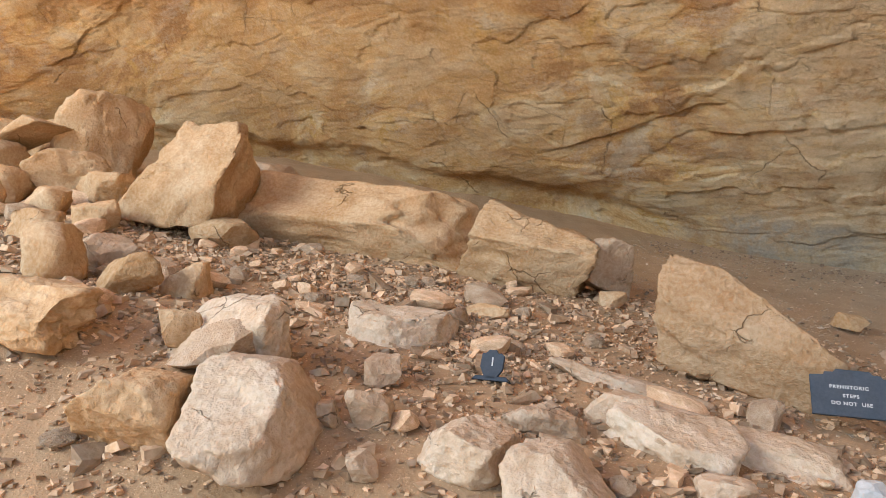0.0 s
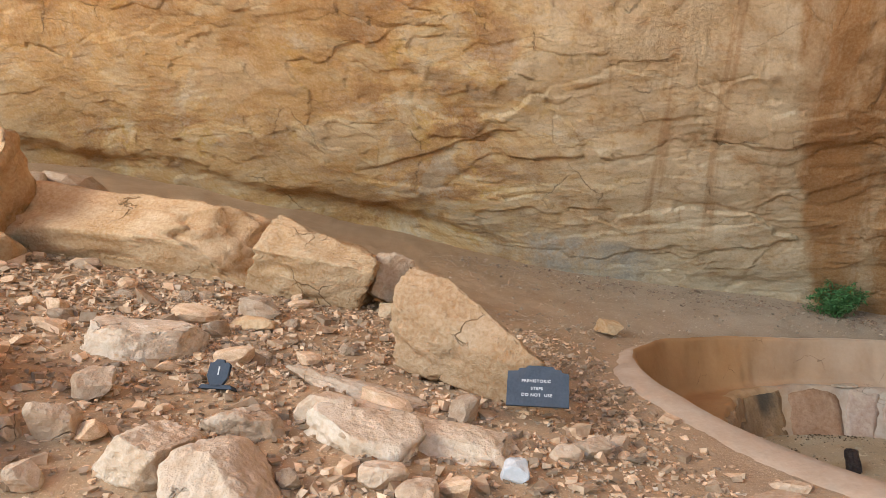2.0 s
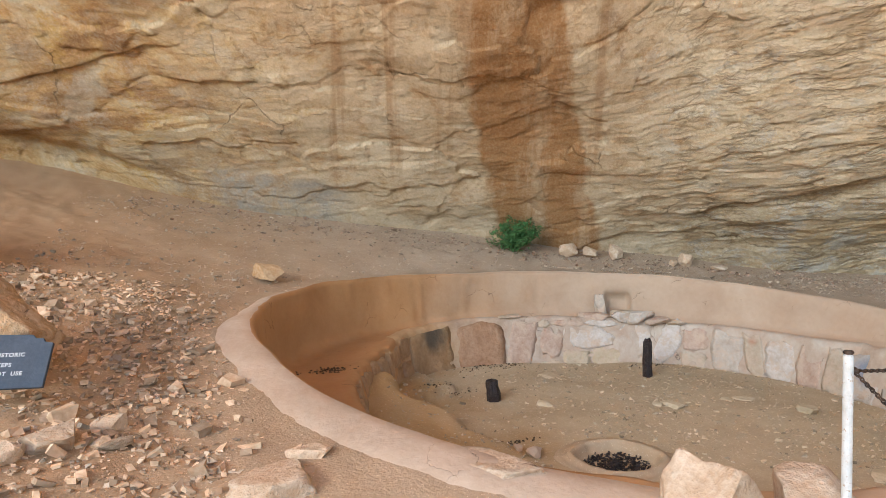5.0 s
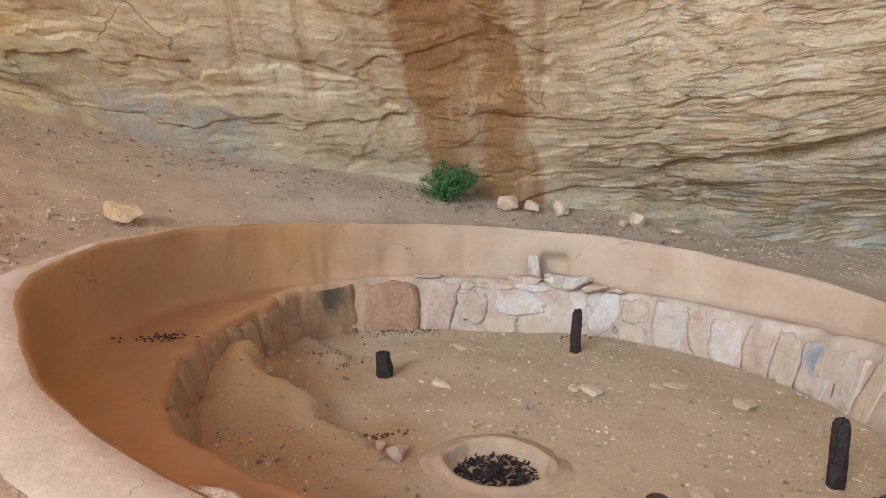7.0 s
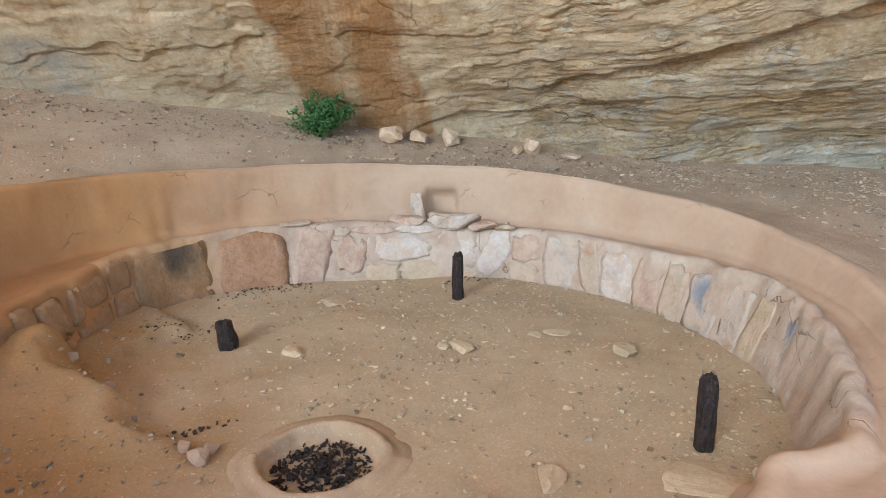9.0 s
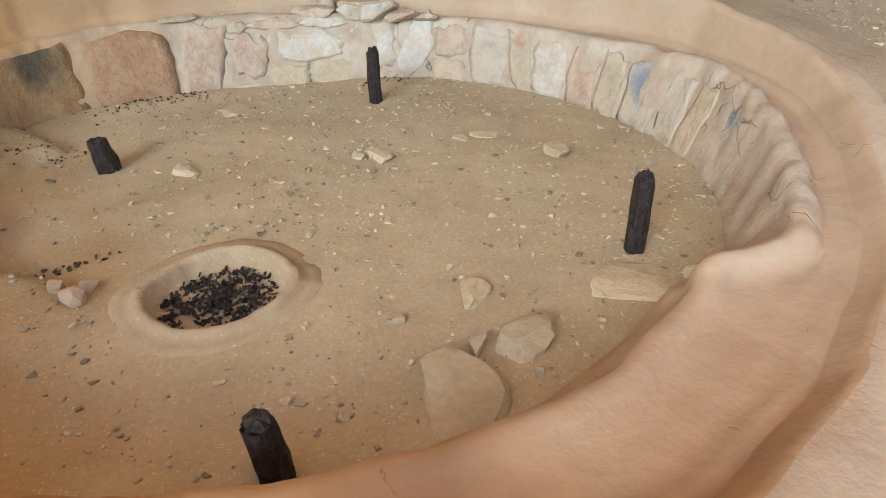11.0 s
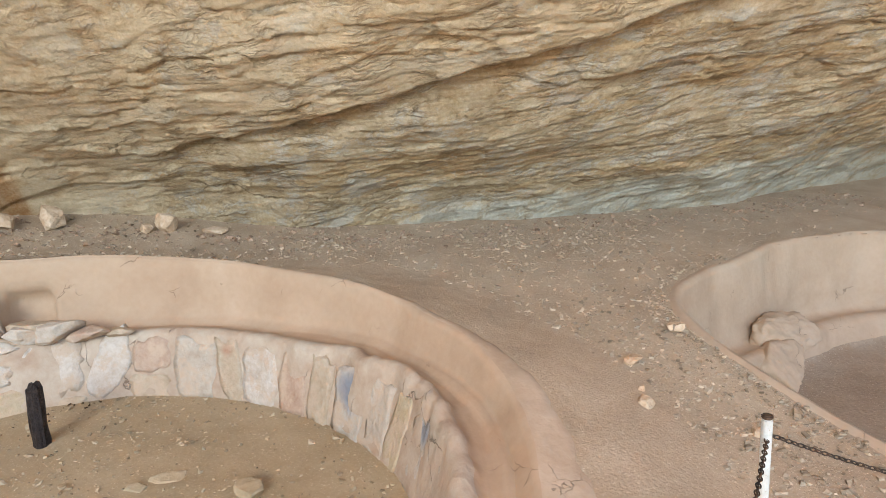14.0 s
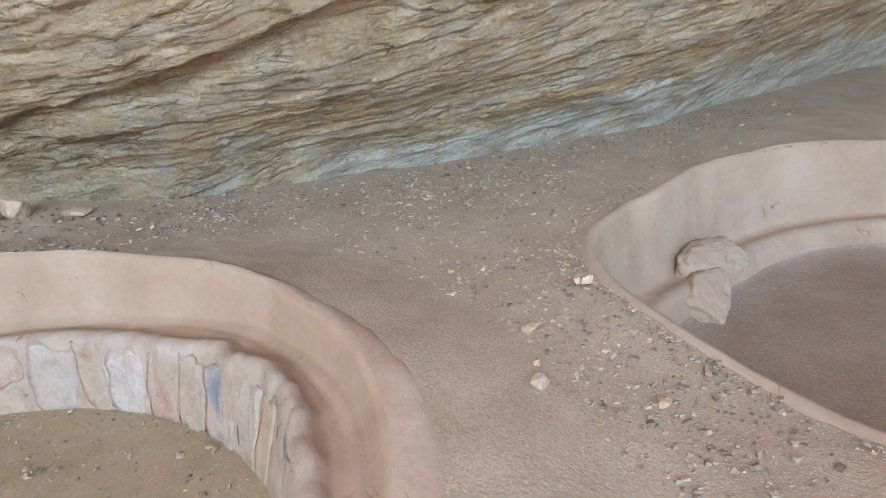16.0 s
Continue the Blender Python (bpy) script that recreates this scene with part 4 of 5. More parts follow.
rock("rubble_rock", 1.56, 2.75, (0.34, 0.22, 0.17), (0, 5, -10), 108, "flat pinkish rock beside the bedrock", mat=M_ROCK_DUSTY, sunk=0.2)
rock("rubble_rock", 1.72, 2.45, (0.18, 0.15, 0.13), (0, 0, 0), 111, "small pinkish rock lying in the gravel", mat=M_ROCK_DUSTY, sunk=0.15)
rock("path_rock", 3.74, 2.5, (0.5, 0.32, 0.13), (0, 0, 20), 114, "pale flat-topped rock beside the pit rim", mat=M_ROCK_DUSTY, sunk=0.42, sub=4)
rock("path_rock", 3.94, 2.75, (0.24, 0.18, 0.09), (0, 0, -10), 117, "small flat rock beside the pit rim", mat=M_ROCK_DUSTY, sunk=0.35)
rock("path_rock", 3.13, 2.28, (0.26, 0.2, 0.15), (0, 0, 0), 120, "pale flat rock beside the path", mat=M_ROCK_DUSTY, sunk=0.2)
rock("path_rock", 1.89, 2.2, (0.22, 0.16, 0.13), (0, 0, 0), 123, "pale flat rock beside the path", mat=M_ROCK_DUSTY, sunk=0.2)
rock("path_rock", 2.05, 2.08, (0.2, 0.18, 0.14), (0, 0, 45), 126, "orange block beside the path", mat=M_ROCK_DUSTY, sunk=0.15)
rock("path_rock", 2.6, 2.12, (0.24, 0.18, 0.1), (0, 0, 15), 129, "flat rock beside the path", mat=M_ROCK_DUSTY, sunk=0.2)
rock("path_rock", 2.93, 2.8, (0.24, 0.2, 0.12), (0, 0, 0), 132, "flat pale rock in gravel", mat=M_ROCK_DUSTY, sunk=0.2)
rock("path_rock", 2.76, 2.7, (0.17, 0.14, 0.1), (0, 0, 30), 135, "flat pale rock in gravel", mat=M_ROCK_DUSTY, sunk=0.2)
rock("path_rock", 3.1, 2.98, (0.16, 0.12, 0.09), (0, 0, 0), 138, "small pale rock in gravel", mat=M_ROCK_DUSTY, sunk=0.2)
rock("rim_rock", 4.64, 2.44, (0.6, 0.36, 0.12), (0, 0, -50), 141, "pale slab set into the adobe rim", mat=M_ROCK_DUSTY, z=0.0, sunk=0.80, sub=4)
rock("pointed_boulder", 5.22, 1.76, (0.44, 0.34, 0.6), (0, 0, 15), 144, "greyish pale pointed boulder standing outside the pit rim", mat=M_ROCK_DUSTY, sunk=0.12, sub=4, shape=[((-0.7, 0, 0.7), 0.5), ((0.6, 0, 0.8), 0.55)])
rock("pointed_boulder", 5.8, 1.72, (0.5, 0.34, 0.42), (0, 0, -10), 145, "low pinkish boulder outside the pit rim", mat=M_ROCK_DUSTY, sunk=0.15, sub=4)
rock("white_stone", 2.46, 2.42, (0.15, 0.12, 0.11), (0, 0, 0), 147, "small chalk-white stone beside the sign", mat=M_CHALK, sunk=0.1)
rock("rim_stone", 4.05, 6.35, (0.34, 0.24, 0.17), (0, 10, 0), 150, "pale stone lying behind the pit rim", sunk=0.12)
for args in ((8.2, 7.5, 0.3, 0.2, 153), (8.52, 7.4, 0.24, 0.2, 156), (8.86, 7.3, 0.3, 0.27, 159), (9.62, 6.75, 0.22, 0.22, 162), (9.45, 6.82, 0.12, 0.09, 165), (9.95, 6.5, 0.26, 0.07, 168)):
    rock("cliff_stone", args[0], args[1], (args[2], args[2] * 0.8, args[3]), (args[4] % 40 - 20, args[4] % 31 - 15, args[4]), args[4], "pale angular stone at the foot of the cliff", sunk=0.12, mat=M_ROCK_DUSTY, cuts=14, group="stones along the cliff")
for args in ((10.2, 2.5, 0.14, 0.06, 171), (9.72, 2.26, 0.12, 0.1, 174), (9.88, 2.33, 0.05, 0.05, 177), (9.5, 2.34, 0.13, 0.04, 180), (10.85, 2.45, 0.15, 0.08, 183), (9.95, 1.75, 0.09, 0.05, 186)):
    rock("path_stone", args[0], args[1], (args[2], args[2] * 0.8, args[3]), (0, 0, args[4]), args[4], "small pale stone on the dirt between the pits", sunk=0.15, mat=M_ROCK_DUSTY, group="stones between the pits", sub=2)
for args in ((8.42, 3.92, 0.24, 0.12, 189), (7.5, 4.55, 0.22, 0.06, 192), (7.38, 4.62, 0.12, 0.05, 195), (6.42, 5.0, 0.2, 0.08, 198), (7.75, 2.6, 0.55, 0.08, 201), (7.98, 2.55, 0.1, 0.08, 204), (7.05, 2.6, 0.3, 0.14, 207), (6.9, 2.68, 0.13, 0.08, 210), (7.1, 2.98, 0.24, 0.07, 213), (6.68, 2.46, 0.52, 0.12, 216), (7.0, 5.95, 0.45, 0.06, 219), (8.1, 4.5, 0.15, 0.05, 222), (8.25, 4.45, 0.2, 0.04, 225), (6.75, 3.0, 0.08, 0.05, 228), (7.6, 3.5, 0.07, 0.04, 231)):
    rock("floor_stone", args[0], args[1], (args[2], args[2] * 0.65, args[3]), (0, 0, args[4] * 7), args[4], "pale yellowish stone half sunk in the clay floor", z=float(floor_z(args[0], args[1])), sunk=0.66 if args[2] > 0.4 else 0.45, group="stones on the pit floor", mat=M_ROCK_YELLOW)
for i, (x, y, w) in enumerate(((5.68, 3.88, 0.13), (5.75, 3.95, 0.08), (5.63, 4.02, 0.09), (5.3, 4.75, 0.07), (5.1, 5.2, 0.1))):
    rock("clay_clod", x, y, (w, w * 0.8, w * 0.7), (10 * i, 20, 50 * i), 900 + i, "crumbled clod broken off the clay mound", "clod", M_ADOBE_GREY, 0.25, z=float(floor_z(x, y)), group="clods beside the mound")
rock("ledge_rock", 13.38, 2.24, (0.85, 0.6, 0.4), (6, 4, -22), 234, "cracked pale rock plastered into the second pit's ledge", mat=M_ADOBE_GREY, z=-0.80, sunk=0.35, sub=5, cuts=7, rough=0.08)
rock("ledge_rock", 12.92, 2.17, (0.72, 0.55, 0.5), (0, 8, 15), 237, "broken pale rock below the ledge", mat=M_ADOBE_GREY, z=-1.05, sunk=0.3, sub=5, cuts=7, rough=0.08)

# flat rocks heaped above the rubble slope
for i, (x, y, w, h, lift) in enumerate(((-4.9, 6.0, 0.9, 0.3, 0.55), (-5.6, 5.2, 0.8, 0.4, 0.1), (-4.3, 5.1, 0.6, 0.4, 0.0), (-3.7, 5.6, 0.55, 0.35, 0.0), (-5.0, 7.3, 0.9, 0.4, 0.4), (-5.9, 6.2, 1.0, 0.35, 0.6), (-3.4, 4.7, 0.5, 0.35, 0.0), (-2.7, 4.4, 0.45, 0.3, 0.0), (-2.6, 3.7, 0.4, 0.3, 0.0), (-4.0, 4.3, 0.7, 0.45, 0.0), (-3.1, 6.1, 0.5, 0.5, 0.0), (-4.7, 4.7, 0.6, 0.4, 0.0))):
    rock("heaped_rock", x, y, (w, w * 0.75, h), (i * 7 % 20 - 10, i * 11 % 24 - 12, i * 47), 800 + 3 * i, "flat orange rock heaped among others on the upper slope", "rock", M_ROCK, 0.15, z=float(ground_relief(x, y)) + lift, sub=4, group="rocks heaped on the upper slope", cuts=7)

# broken pieces of middle size over the rubble slope, each its own stone
kinds = []
for i in range(10):
    v, f = rock_mesh(300 + i, 2, 8, 0.06)
    kinds.append(mesh_object("loose_rock", v * 0.5, f, M_RUBBLE if i % 2 else M_ROCK_DUSTY, smooth_faces=False))
rnd = random.Random(11)
count = 0
while count < 298:
    x, y = rnd.uniform(-3.6, 3.6), rnd.uniform(1.25, 5.6)
    if count > 214:
        x, y = rnd.uniform(-6.5, -2.4), rnd.uniform(4.2, 7.8)
    if x > 1.5 and y > 3.4 or math.hypot(x - 2.7, y - 3.0) < 0.35 or (0.7 < x < 1.4 and 2.25 < y < 3.25):
        continue
    s = min(0.42, 0.07 * math.exp(rnd.gauss(0.25, 0.55))) * (2.2 if count > 214 else 1.0)
    base = kinds[count % 10]
    ob = base if count < 10 else new("loose_rock", base.data)
    ob.scale = (s * rnd.uniform(0.9, 1.6), s, s * rnd.uniform(0.5, 0.85))
    ob.rotation_euler = (rnd.uniform(-0.3, 0.3), rnd.uniform(-0.3, 0.3), rnd.uniform(0, 6.28))
    ob.location = (x, y, float(ground_relief(x, y)) + ob.scale[2] * 0.28)
    tagged(ob, "broken piece of pale sandstone lying on the rubble slope", "rock", "loose rocks on the slope")
    count += 1


def pebbles(name, pts, sizes, seed, mat, label):
    """Many small angular stones in one mesh."""
    r = np.random.RandomState(seed)
    n = len(pts)
    cube = np.array([(x, y, z) for x in (-1, 1) for y in (-1, 1) for z in (-1, 1)], float) * 0.5
    quads = np.array([(0, 1, 3, 2), (4, 6, 7, 5), (0, 4, 5, 1), (2, 3, 7, 6), (0, 2, 6, 4), (1, 5, 7, 3)])
    v = cube[None] * r.uniform(0.45, 1.15, (n, 8, 1)) * np.stack([r.uniform(0.8, 1.7, n), r.uniform(0.6, 1.1, n), r.uniform(0.35, 0.75, n)], -1)[:, None] * sizes[:, None, None]
    a, b = r.uniform(0, 6.28, n), r.normal(0, 0.35, n)
    ca, sa, cb, sb = np.cos(a), np.sin(a), np.cos(b), np.sin(b)
    x, y, z = v[..., 0], v[..., 1], v[..., 2]
    x, z = x * cb[:, None] - z * sb[:, None], x * sb[:, None] + z * cb[:, None]
    x, y = x * ca[:, None] - y * sa[:, None], x * sa[:, None] + y * ca[:, None]
    v = np.stack([x, y, z], -1) + pts[:, None]
    f = (quads[None] + (np.arange(n) * 8)[:, None, None]).reshape(-1, 4)
    return tagged(mesh_object(name, v.reshape(-1, 3), f, mat, smooth_faces=False), label, "gravel", kind="stuff")


def scatter(n, seed, x0, x1, y0, y1, size, spread, height, keep, lift=0.15):
    r = np.random.RandomState(seed)
    x, y = r.uniform(x0, x1, n), r.uniform(y0, y1, n)
    k = keep(x, y, r.uniform(0, 1, n))
    x, y = x[k], y[k]
    s = size * np.minimum(np.exp(r.normal(0, spread, len(x))), 3.5)
    return np.stack([x, y, height(x, y) + s * lift], -1), s


def outside(x, y, p):
    a, r = polar(PIT_C, x, y)
    a2, r2 = polar(PIT2_C, x, y)
    return (r > pit_rim(a) + pit_lip(a) * 0.9) & (r2 > pit2_rim(a2) + 0.1)


def clumped(x, y, p):
    return outside(x, y, p) & (p < smooth(0.4, 1.4, y + 0.4 * fbm(x * 1.3, y * 1.3, 0, 3, 202))) & (p < 0.35 + 0.9 * smooth(-0.2, 0.5, fbm(x * 1.1, y * 1.1, 0, 3, 201)))


p, s = scatter(56000, 1, -3.5, 4.0, 0.4, 5.8, 0.019, 0.5, ground_relief, lambda x, y, p: clumped(x, y, p) & (p < smooth(4.6, 2.6, x + 0.25 * y - 0.6)))
pebbles("gravel", p, s, 1, M_RUBBLE, "sharp sandstone gravel covering the rubble slope")
p, s = scatter(6000, 2, -3.5, 4.0, 0.5, 5.6, 0.04, 0.4, ground_relief, lambda x, y, p: clumped(x, y, p) & (p < smooth(4.2, 2.2, x + 0.25 * y - 0.6)))
pebbles("stone_chips", p, s, 2, M_RUBBLE, "sandstone chips strewn over the rubble slope")
p, s = scatter(40000, 3, 2.0, 15.0, 0.5, 9.0, 0.0095, 0.6, ground_relief, clumped)
p2, s2 = scatter(16000, 23, 8.4, 13.0, -0.5, 6.2, 0.0105, 0.65, ground_relief, clumped)
p, s = np.concatenate([p, p2]), np.concatenate([s, s2])
pebbles("grit", p, s, 3, M_GRIT, "fine grit strewn over the dirt around the pits")
p, s = scatter(52000, 4, 2.5, 17.5, 1.0, 9.8, 0.014, 0.55, ground_relief, lambda x, y, p: outside(x, y, p) & (np.abs(y - np.interp(x, FOOT_X, FOOT_Y) + 0.45) < 0.7 * p ** 3 + 0.1))
pebbles("cliff_debris", p, s, 4, M_DEBRIS, "crumbled reddish debris along the foot of the cliff")
# crumbs of dried mud that line the outer edges of the rims
r5 = np.random.RandomState(15)
a = r5.uniform(-75, 75, 900)
rr = pit_rim(a) + pit_lip(a) + np.abs(r5.normal(0.0, 0.04, 900))
x, y = PIT_C[0] + rr * np.cos(np.radians(a)), PIT_C[1] + rr * np.sin(np.radians(a))
a2 = r5.uniform(90, 240, 700)
rr = pit2_rim(a2) + 0.13 + np.abs(r5.normal(0.0, 0.06, 700))
x, y = np.concatenate([x, PIT2_C[0] + rr * np.cos(np.radians(a2))]), np.concatenate([y, PIT2_C[1] + rr * np.sin(np.radians(a2))])
s = 0.011 * np.exp(r5.normal(0, 0.5, len(x)))
pebbles("rim_crumbs", np.stack([x, y, ground_relief(x, y) + 0.02], -1), s, 16, M_GRIT, "crumbs of dried mud along the pit rims")
p, s = scatter(13000, 5, 4.4, 9.4, 2.1, 6.8, 0.0095, 0.6, floor_z, lambda x, y, p: (polar(PIT_C, x, y)[1] < pit_floor_r(polar(PIT_C, x, y)[0]) - 0.02) & (np.hypot(x - HEARTH[0], y - HEARTH[1]) > 0.45) & (p < 0.4 + smooth(-0.1, 0.6, fbm(x, y, 0, 3, 77))))
pebbles("floor_grit", p, s, 5, M_FLOORGRIT, "pale grit and crumbs on the pit floor")

# ---- the upright slabs that line the pit ----


def lining_slab(a0, a1, lo, hi, mat, seed, thick=0.05, proud=0.012, lean=0.0, round_off=0.1, ragged=0.08):
    """A slab of the lining: an uneven outline bent to the wall, its face nearly flush with the plaster."""
    n_w, n_h = 8, 8
    verts = []
    for side in (1, 0):
        for i in range(n_h + 1):
            th = 2 * i / n_h - 1
            for j in range(n_w + 1):
                tw = 2 * j / n_w - 1
                edge = max(abs(tw), abs(th))
                # corners rounded off, the outline a little ragged
                cw = 0.5 + 0.5 * tw * (1 - round_off * th * th) + ragged * float(fbm(th * 1.8 + seed, tw * 1.5, 0, 2, 7)) * abs(tw)
                ch = 0.5 + 0.5 * th * (1 - 0.7 * round_off * tw * tw) + ragged * float(fbm(tw * 1.8, seed * 1.7 + th, 0, 2, 8)) * abs(th)
                h = lo + (hi - lo) * ch
                a = a0 + (a1 - a0) * cw + (h - 0.5) * lean
                be, fl, bz = float(pit_bench(a)), float(pit_floor_r(a)), float(pit_bench_z(a))
                z = FLOOR_Z + (bz - FLOOR_Z) * h
                rad = fl + (be - fl) * h
                if side:
                    rad -= proud * (1 - 0.55 * edge ** 10) + 0.005 * float(vnoise(cw * 4 + seed, h * 4, 0, 9))
                else:
                    rad += thick
                verts.append((PIT_C[0] + rad * math.cos(radians(a)), PIT_C[1] + rad * math.sin(radians(a)), z))
    w = n_w + 1
    top = w * (n_h + 1)
    faces = []
    for i in range(n_h):
        for j in range(n_w):
            p = i * w + j
            faces.append((p, p + 1, p + w + 1, p + w))
            faces.append((top + p, top + p + w, top + p + w + 1, top + p + 1))
    loop = [j for j in range(w)] + [i * w + n_w for i in range(1, n_h + 1)] + [n_h * w + j for j in range(n_w - 1, -1, -1)] + [i * w for i in range(n_h - 1, 0, -1)]
    for p, q in zip(loop, loop[1:] + loop[:1]):
        faces.append((q, p, top + p, top + q))
    return mesh_object("slab", verts, faces, mat, pit_wall)


SLABS = {k: earthy("lining_slab_" + k, *c, 5.0, 24, 1.0) for k, c in {
    "white": ((0.56, 0.45, 0.345), (0.70, 0.59, 0.48), (0.84, 0.75, 0.65)),
    "pink": ((0.46, 0.28, 0.185), (0.59, 0.41, 0.295), (0.70, 0.53, 0.40)),
    "rust": ((0.34, 0.165, 0.08), (0.47, 0.27, 0.15), (0.58, 0.37, 0.23)),
    "tan": ((0.48, 0.35, 0.225), (0.59, 0.455, 0.315), (0.68, 0.56, 0.42)),
    "grey": ((0.50, 0.39, 0.29), (0.62, 0.51, 0.395), (0.71, 0.61, 0.50)),
    "orange": ((0.35, 0.19, 0.085), (0.45, 0.265, 0.13), (0.53, 0.34, 0.19)),
    "blue": ((0.50, 0.41, 0.32), (0.62, 0.53, 0.43), (0.72, 0.64, 0.55)),
    "yellow": ((0.52, 0.39, 0.23), (0.62, 0.48, 0.31), (0.70, 0.57, 0.40)),
    "smoked": ((0.36, 0.20, 0.09), (0.45, 0.27, 0.13), (0.52, 0.34, 0.19))}.items()}


def smoke_spot(mat, place, radius, strength, colour):
    """A soot or mineral stain with a ragged edge round a place."""
    t = mat.node_tree
    b = t.nodes["Principled BSDF"]
    src = b.inputs["Base Color"].links[0].from_socket
    tc, ns = t.nodes.new("ShaderNodeTexCoord"), t.nodes.new("ShaderNodeTexNoise")
    ns.inputs["Scale"].default_value = 7.0
    ds = t.nodes.new("ShaderNodeVectorMath")
    ds.operation = "DISTANCE"
    t.links.new(tc.outputs["Object"], ds.inputs[0])
    t.links.new(tc.outputs["Object"], ns.inputs["Vector"])
    ds.inputs[1].default_value = place
    ad = t.nodes.new("ShaderNodeMath")
    ad.operation = "MULTIPLY_ADD"
    t.links.new(ns.outputs["Fac"], ad.inputs[0])
    ad.inputs[1].default_value = radius * 0.8
    t.links.new(ds.outputs["Value"], ad.inputs[2])
    mr = t.nodes.new("ShaderNodeMapRange")
    mr.interpolation_type = "SMOOTHSTEP"
    mr.inputs["From Min"].default_value, mr.inputs["From Max"].default_value = radius * 1.6, radius * 0.7
    mr.inputs["To Max"].default_value = strength
    t.links.new(ad.outputs[0], mr.inputs[0])
    mx = t.nodes.new("ShaderNodeMix")
    mx.data_type = "RGBA"
    t.links.new(mr.outputs[0], mx.inputs[0])
    t.links.new(src, mx.inputs[6])
    mx.inputs[7].default_value = (*colour, 1)
    t.links.new(mx.outputs[2], b.inputs["Base Color"])


def plaster_smear(mat, colour, amount):
    """Thin plaster left in patches over a slab's face."""
    t = mat.node_tree
    b = t.nodes["Principled BSDF"]
    src = b.inputs["Base Color"].links[0].from_socket
    tc, ns = t.nodes.new("ShaderNodeTexCoord"), t.nodes.new("ShaderNodeTexNoise")
    ns.inputs["Scale"].default_value, ns.inputs["Detail"].default_value, ns.inputs["Roughness"].default_value = 6.5, 6.0, 0.65
    t.links.new(tc.outputs["Object"], ns.inputs["Vector"])
    mr = t.nodes.new("ShaderNodeMapRange")
    mr.interpolation_type = "SMOOTHSTEP"
    mr.inputs["From Min"].default_value, mr.inputs["From Max"].default_value, mr.inputs["To Max"].default_value = 0.46, 0.62, amount
    t.links.new(ns.outputs["Fac"], mr.inputs[0])
    mx = t.nodes.new("ShaderNodeMix")
    mx.data_type = "RGBA"
    t.links.new(mr.outputs[0], mx.inputs[0])
    t.links.new(src, mx.inputs[6])
    mx.inputs[7].default_value = (*colour, 1)
    t.links.new(mx.outputs[2], b.inputs["Base Color"])


for k in ("white", "pink", "tan", "grey", "blue", "yellow"):
    plaster_smear(SLABS[k], (0.49, 0.365, 0.26), 0.85)
smoke_spot(SLABS["smoked"], (5.84, 6.44, -0.17), 0.22, 0.85, (0.05, 0.045, 0.035))
smoke_spot(SLABS["rust"], (6.60, 6.52, -0.19), 0.075, 0.75, (0.10, 0.085, 0.075))
smoke_spot(SLABS["blue"], (9.22, 4.0, -0.33), 0.16, 0.75, (0.15, 0.185, 0.24))
smoke_spot(SLABS["blue"], (8.93, 3.12, -0.25), 0.1, 0.7, (0.15, 0.17, 0.21))
smoke_spot(SLABS["tan"], (9.11, 5.18, -0.25), 0.075, 0.8, (0.40, 0.17, 0.10))
# kind, from and to in degrees, foot and head as shares of the wall, lean
LINING = [("smoked", 108.7, 127.5, -0.05, 0.97, 0), ("rust", 90.4, 108.3, -0.05, 0.93, 0), ("pink", 79.6, 89.9, -0.05, 0.95, -3),
          ("pink", 70.4, 79.0, 0.12, 0.78, 0), ("tan", 74.5, 79.0, 0.80, 0.97, 0), ("pink", 63.0, 74.2, 0.84, 0.98, 0), ("tan", 70.0, 78.6, -0.05, 0.09, 0),
          ("white", 52.2, 69.6, 0.36, 0.82, 3), ("yellow", 61.0, 70.5, -0.05, 0.33, 0), ("yellow", 50.5, 60.6, -0.05, 0.34, 0), ("white", 52.6, 62.4, 0.84, 1.0, 0),
          ("white", 42.6, 51.8, 0.14, 1.04, 2), ("tan", 42.8, 50.0, -0.05, 0.11, 0), ("white", 35.6, 41.6, 0.06, 1.06, -2), ("pink", 27.6, 34.8, 0.38, 0.93, 0), ("tan", 27.8, 35.0, -0.05, 0.35, 0),
          ("grey", 18.9, 27.0, -0.05, 0.93, 0), ("tan", 13.7, 18.4, -0.05, 0.95, 2), ("white", 5.6, 13.0, -0.05, 0.90, 0), ("pink", -1.2, 5.0, -0.05, 0.94, 0),
          ("tan", -7.0, -1.8, -0.05, 0.93, 0), ("blue", -15.6, -7.6, -0.05, 0.93, 0), ("grey", -22.0, -16.2, -0.05, 0.92, 0), ("yellow", -27.4, -22.6, -0.05, 0.95, -2),
          ("blue", -36.0, -28.8, -0.05, 0.9, 0), ("grey", -42.0, -37.4, -0.05, 0.8, 0)]
for i, (kind, a0, a1, lo, hi, lean) in enumerate(LINING):
    lining_slab(a0, a1, lo, hi, SLABS[kind], 500 + i, proud=(0.010 if a0 > 45 else 0.003 if a0 > 0 else 0.0005) + 0.002 * (i % 3), lean=lean, round_off=0.26 if lo > 0.05 else 0.12, ragged=0.05 if a0 > 85 else 0.15 if a0 > 30 else 0.08)
# rough orange stones low in the shaded side
rnd = random.Random(5)
ang = 128.0
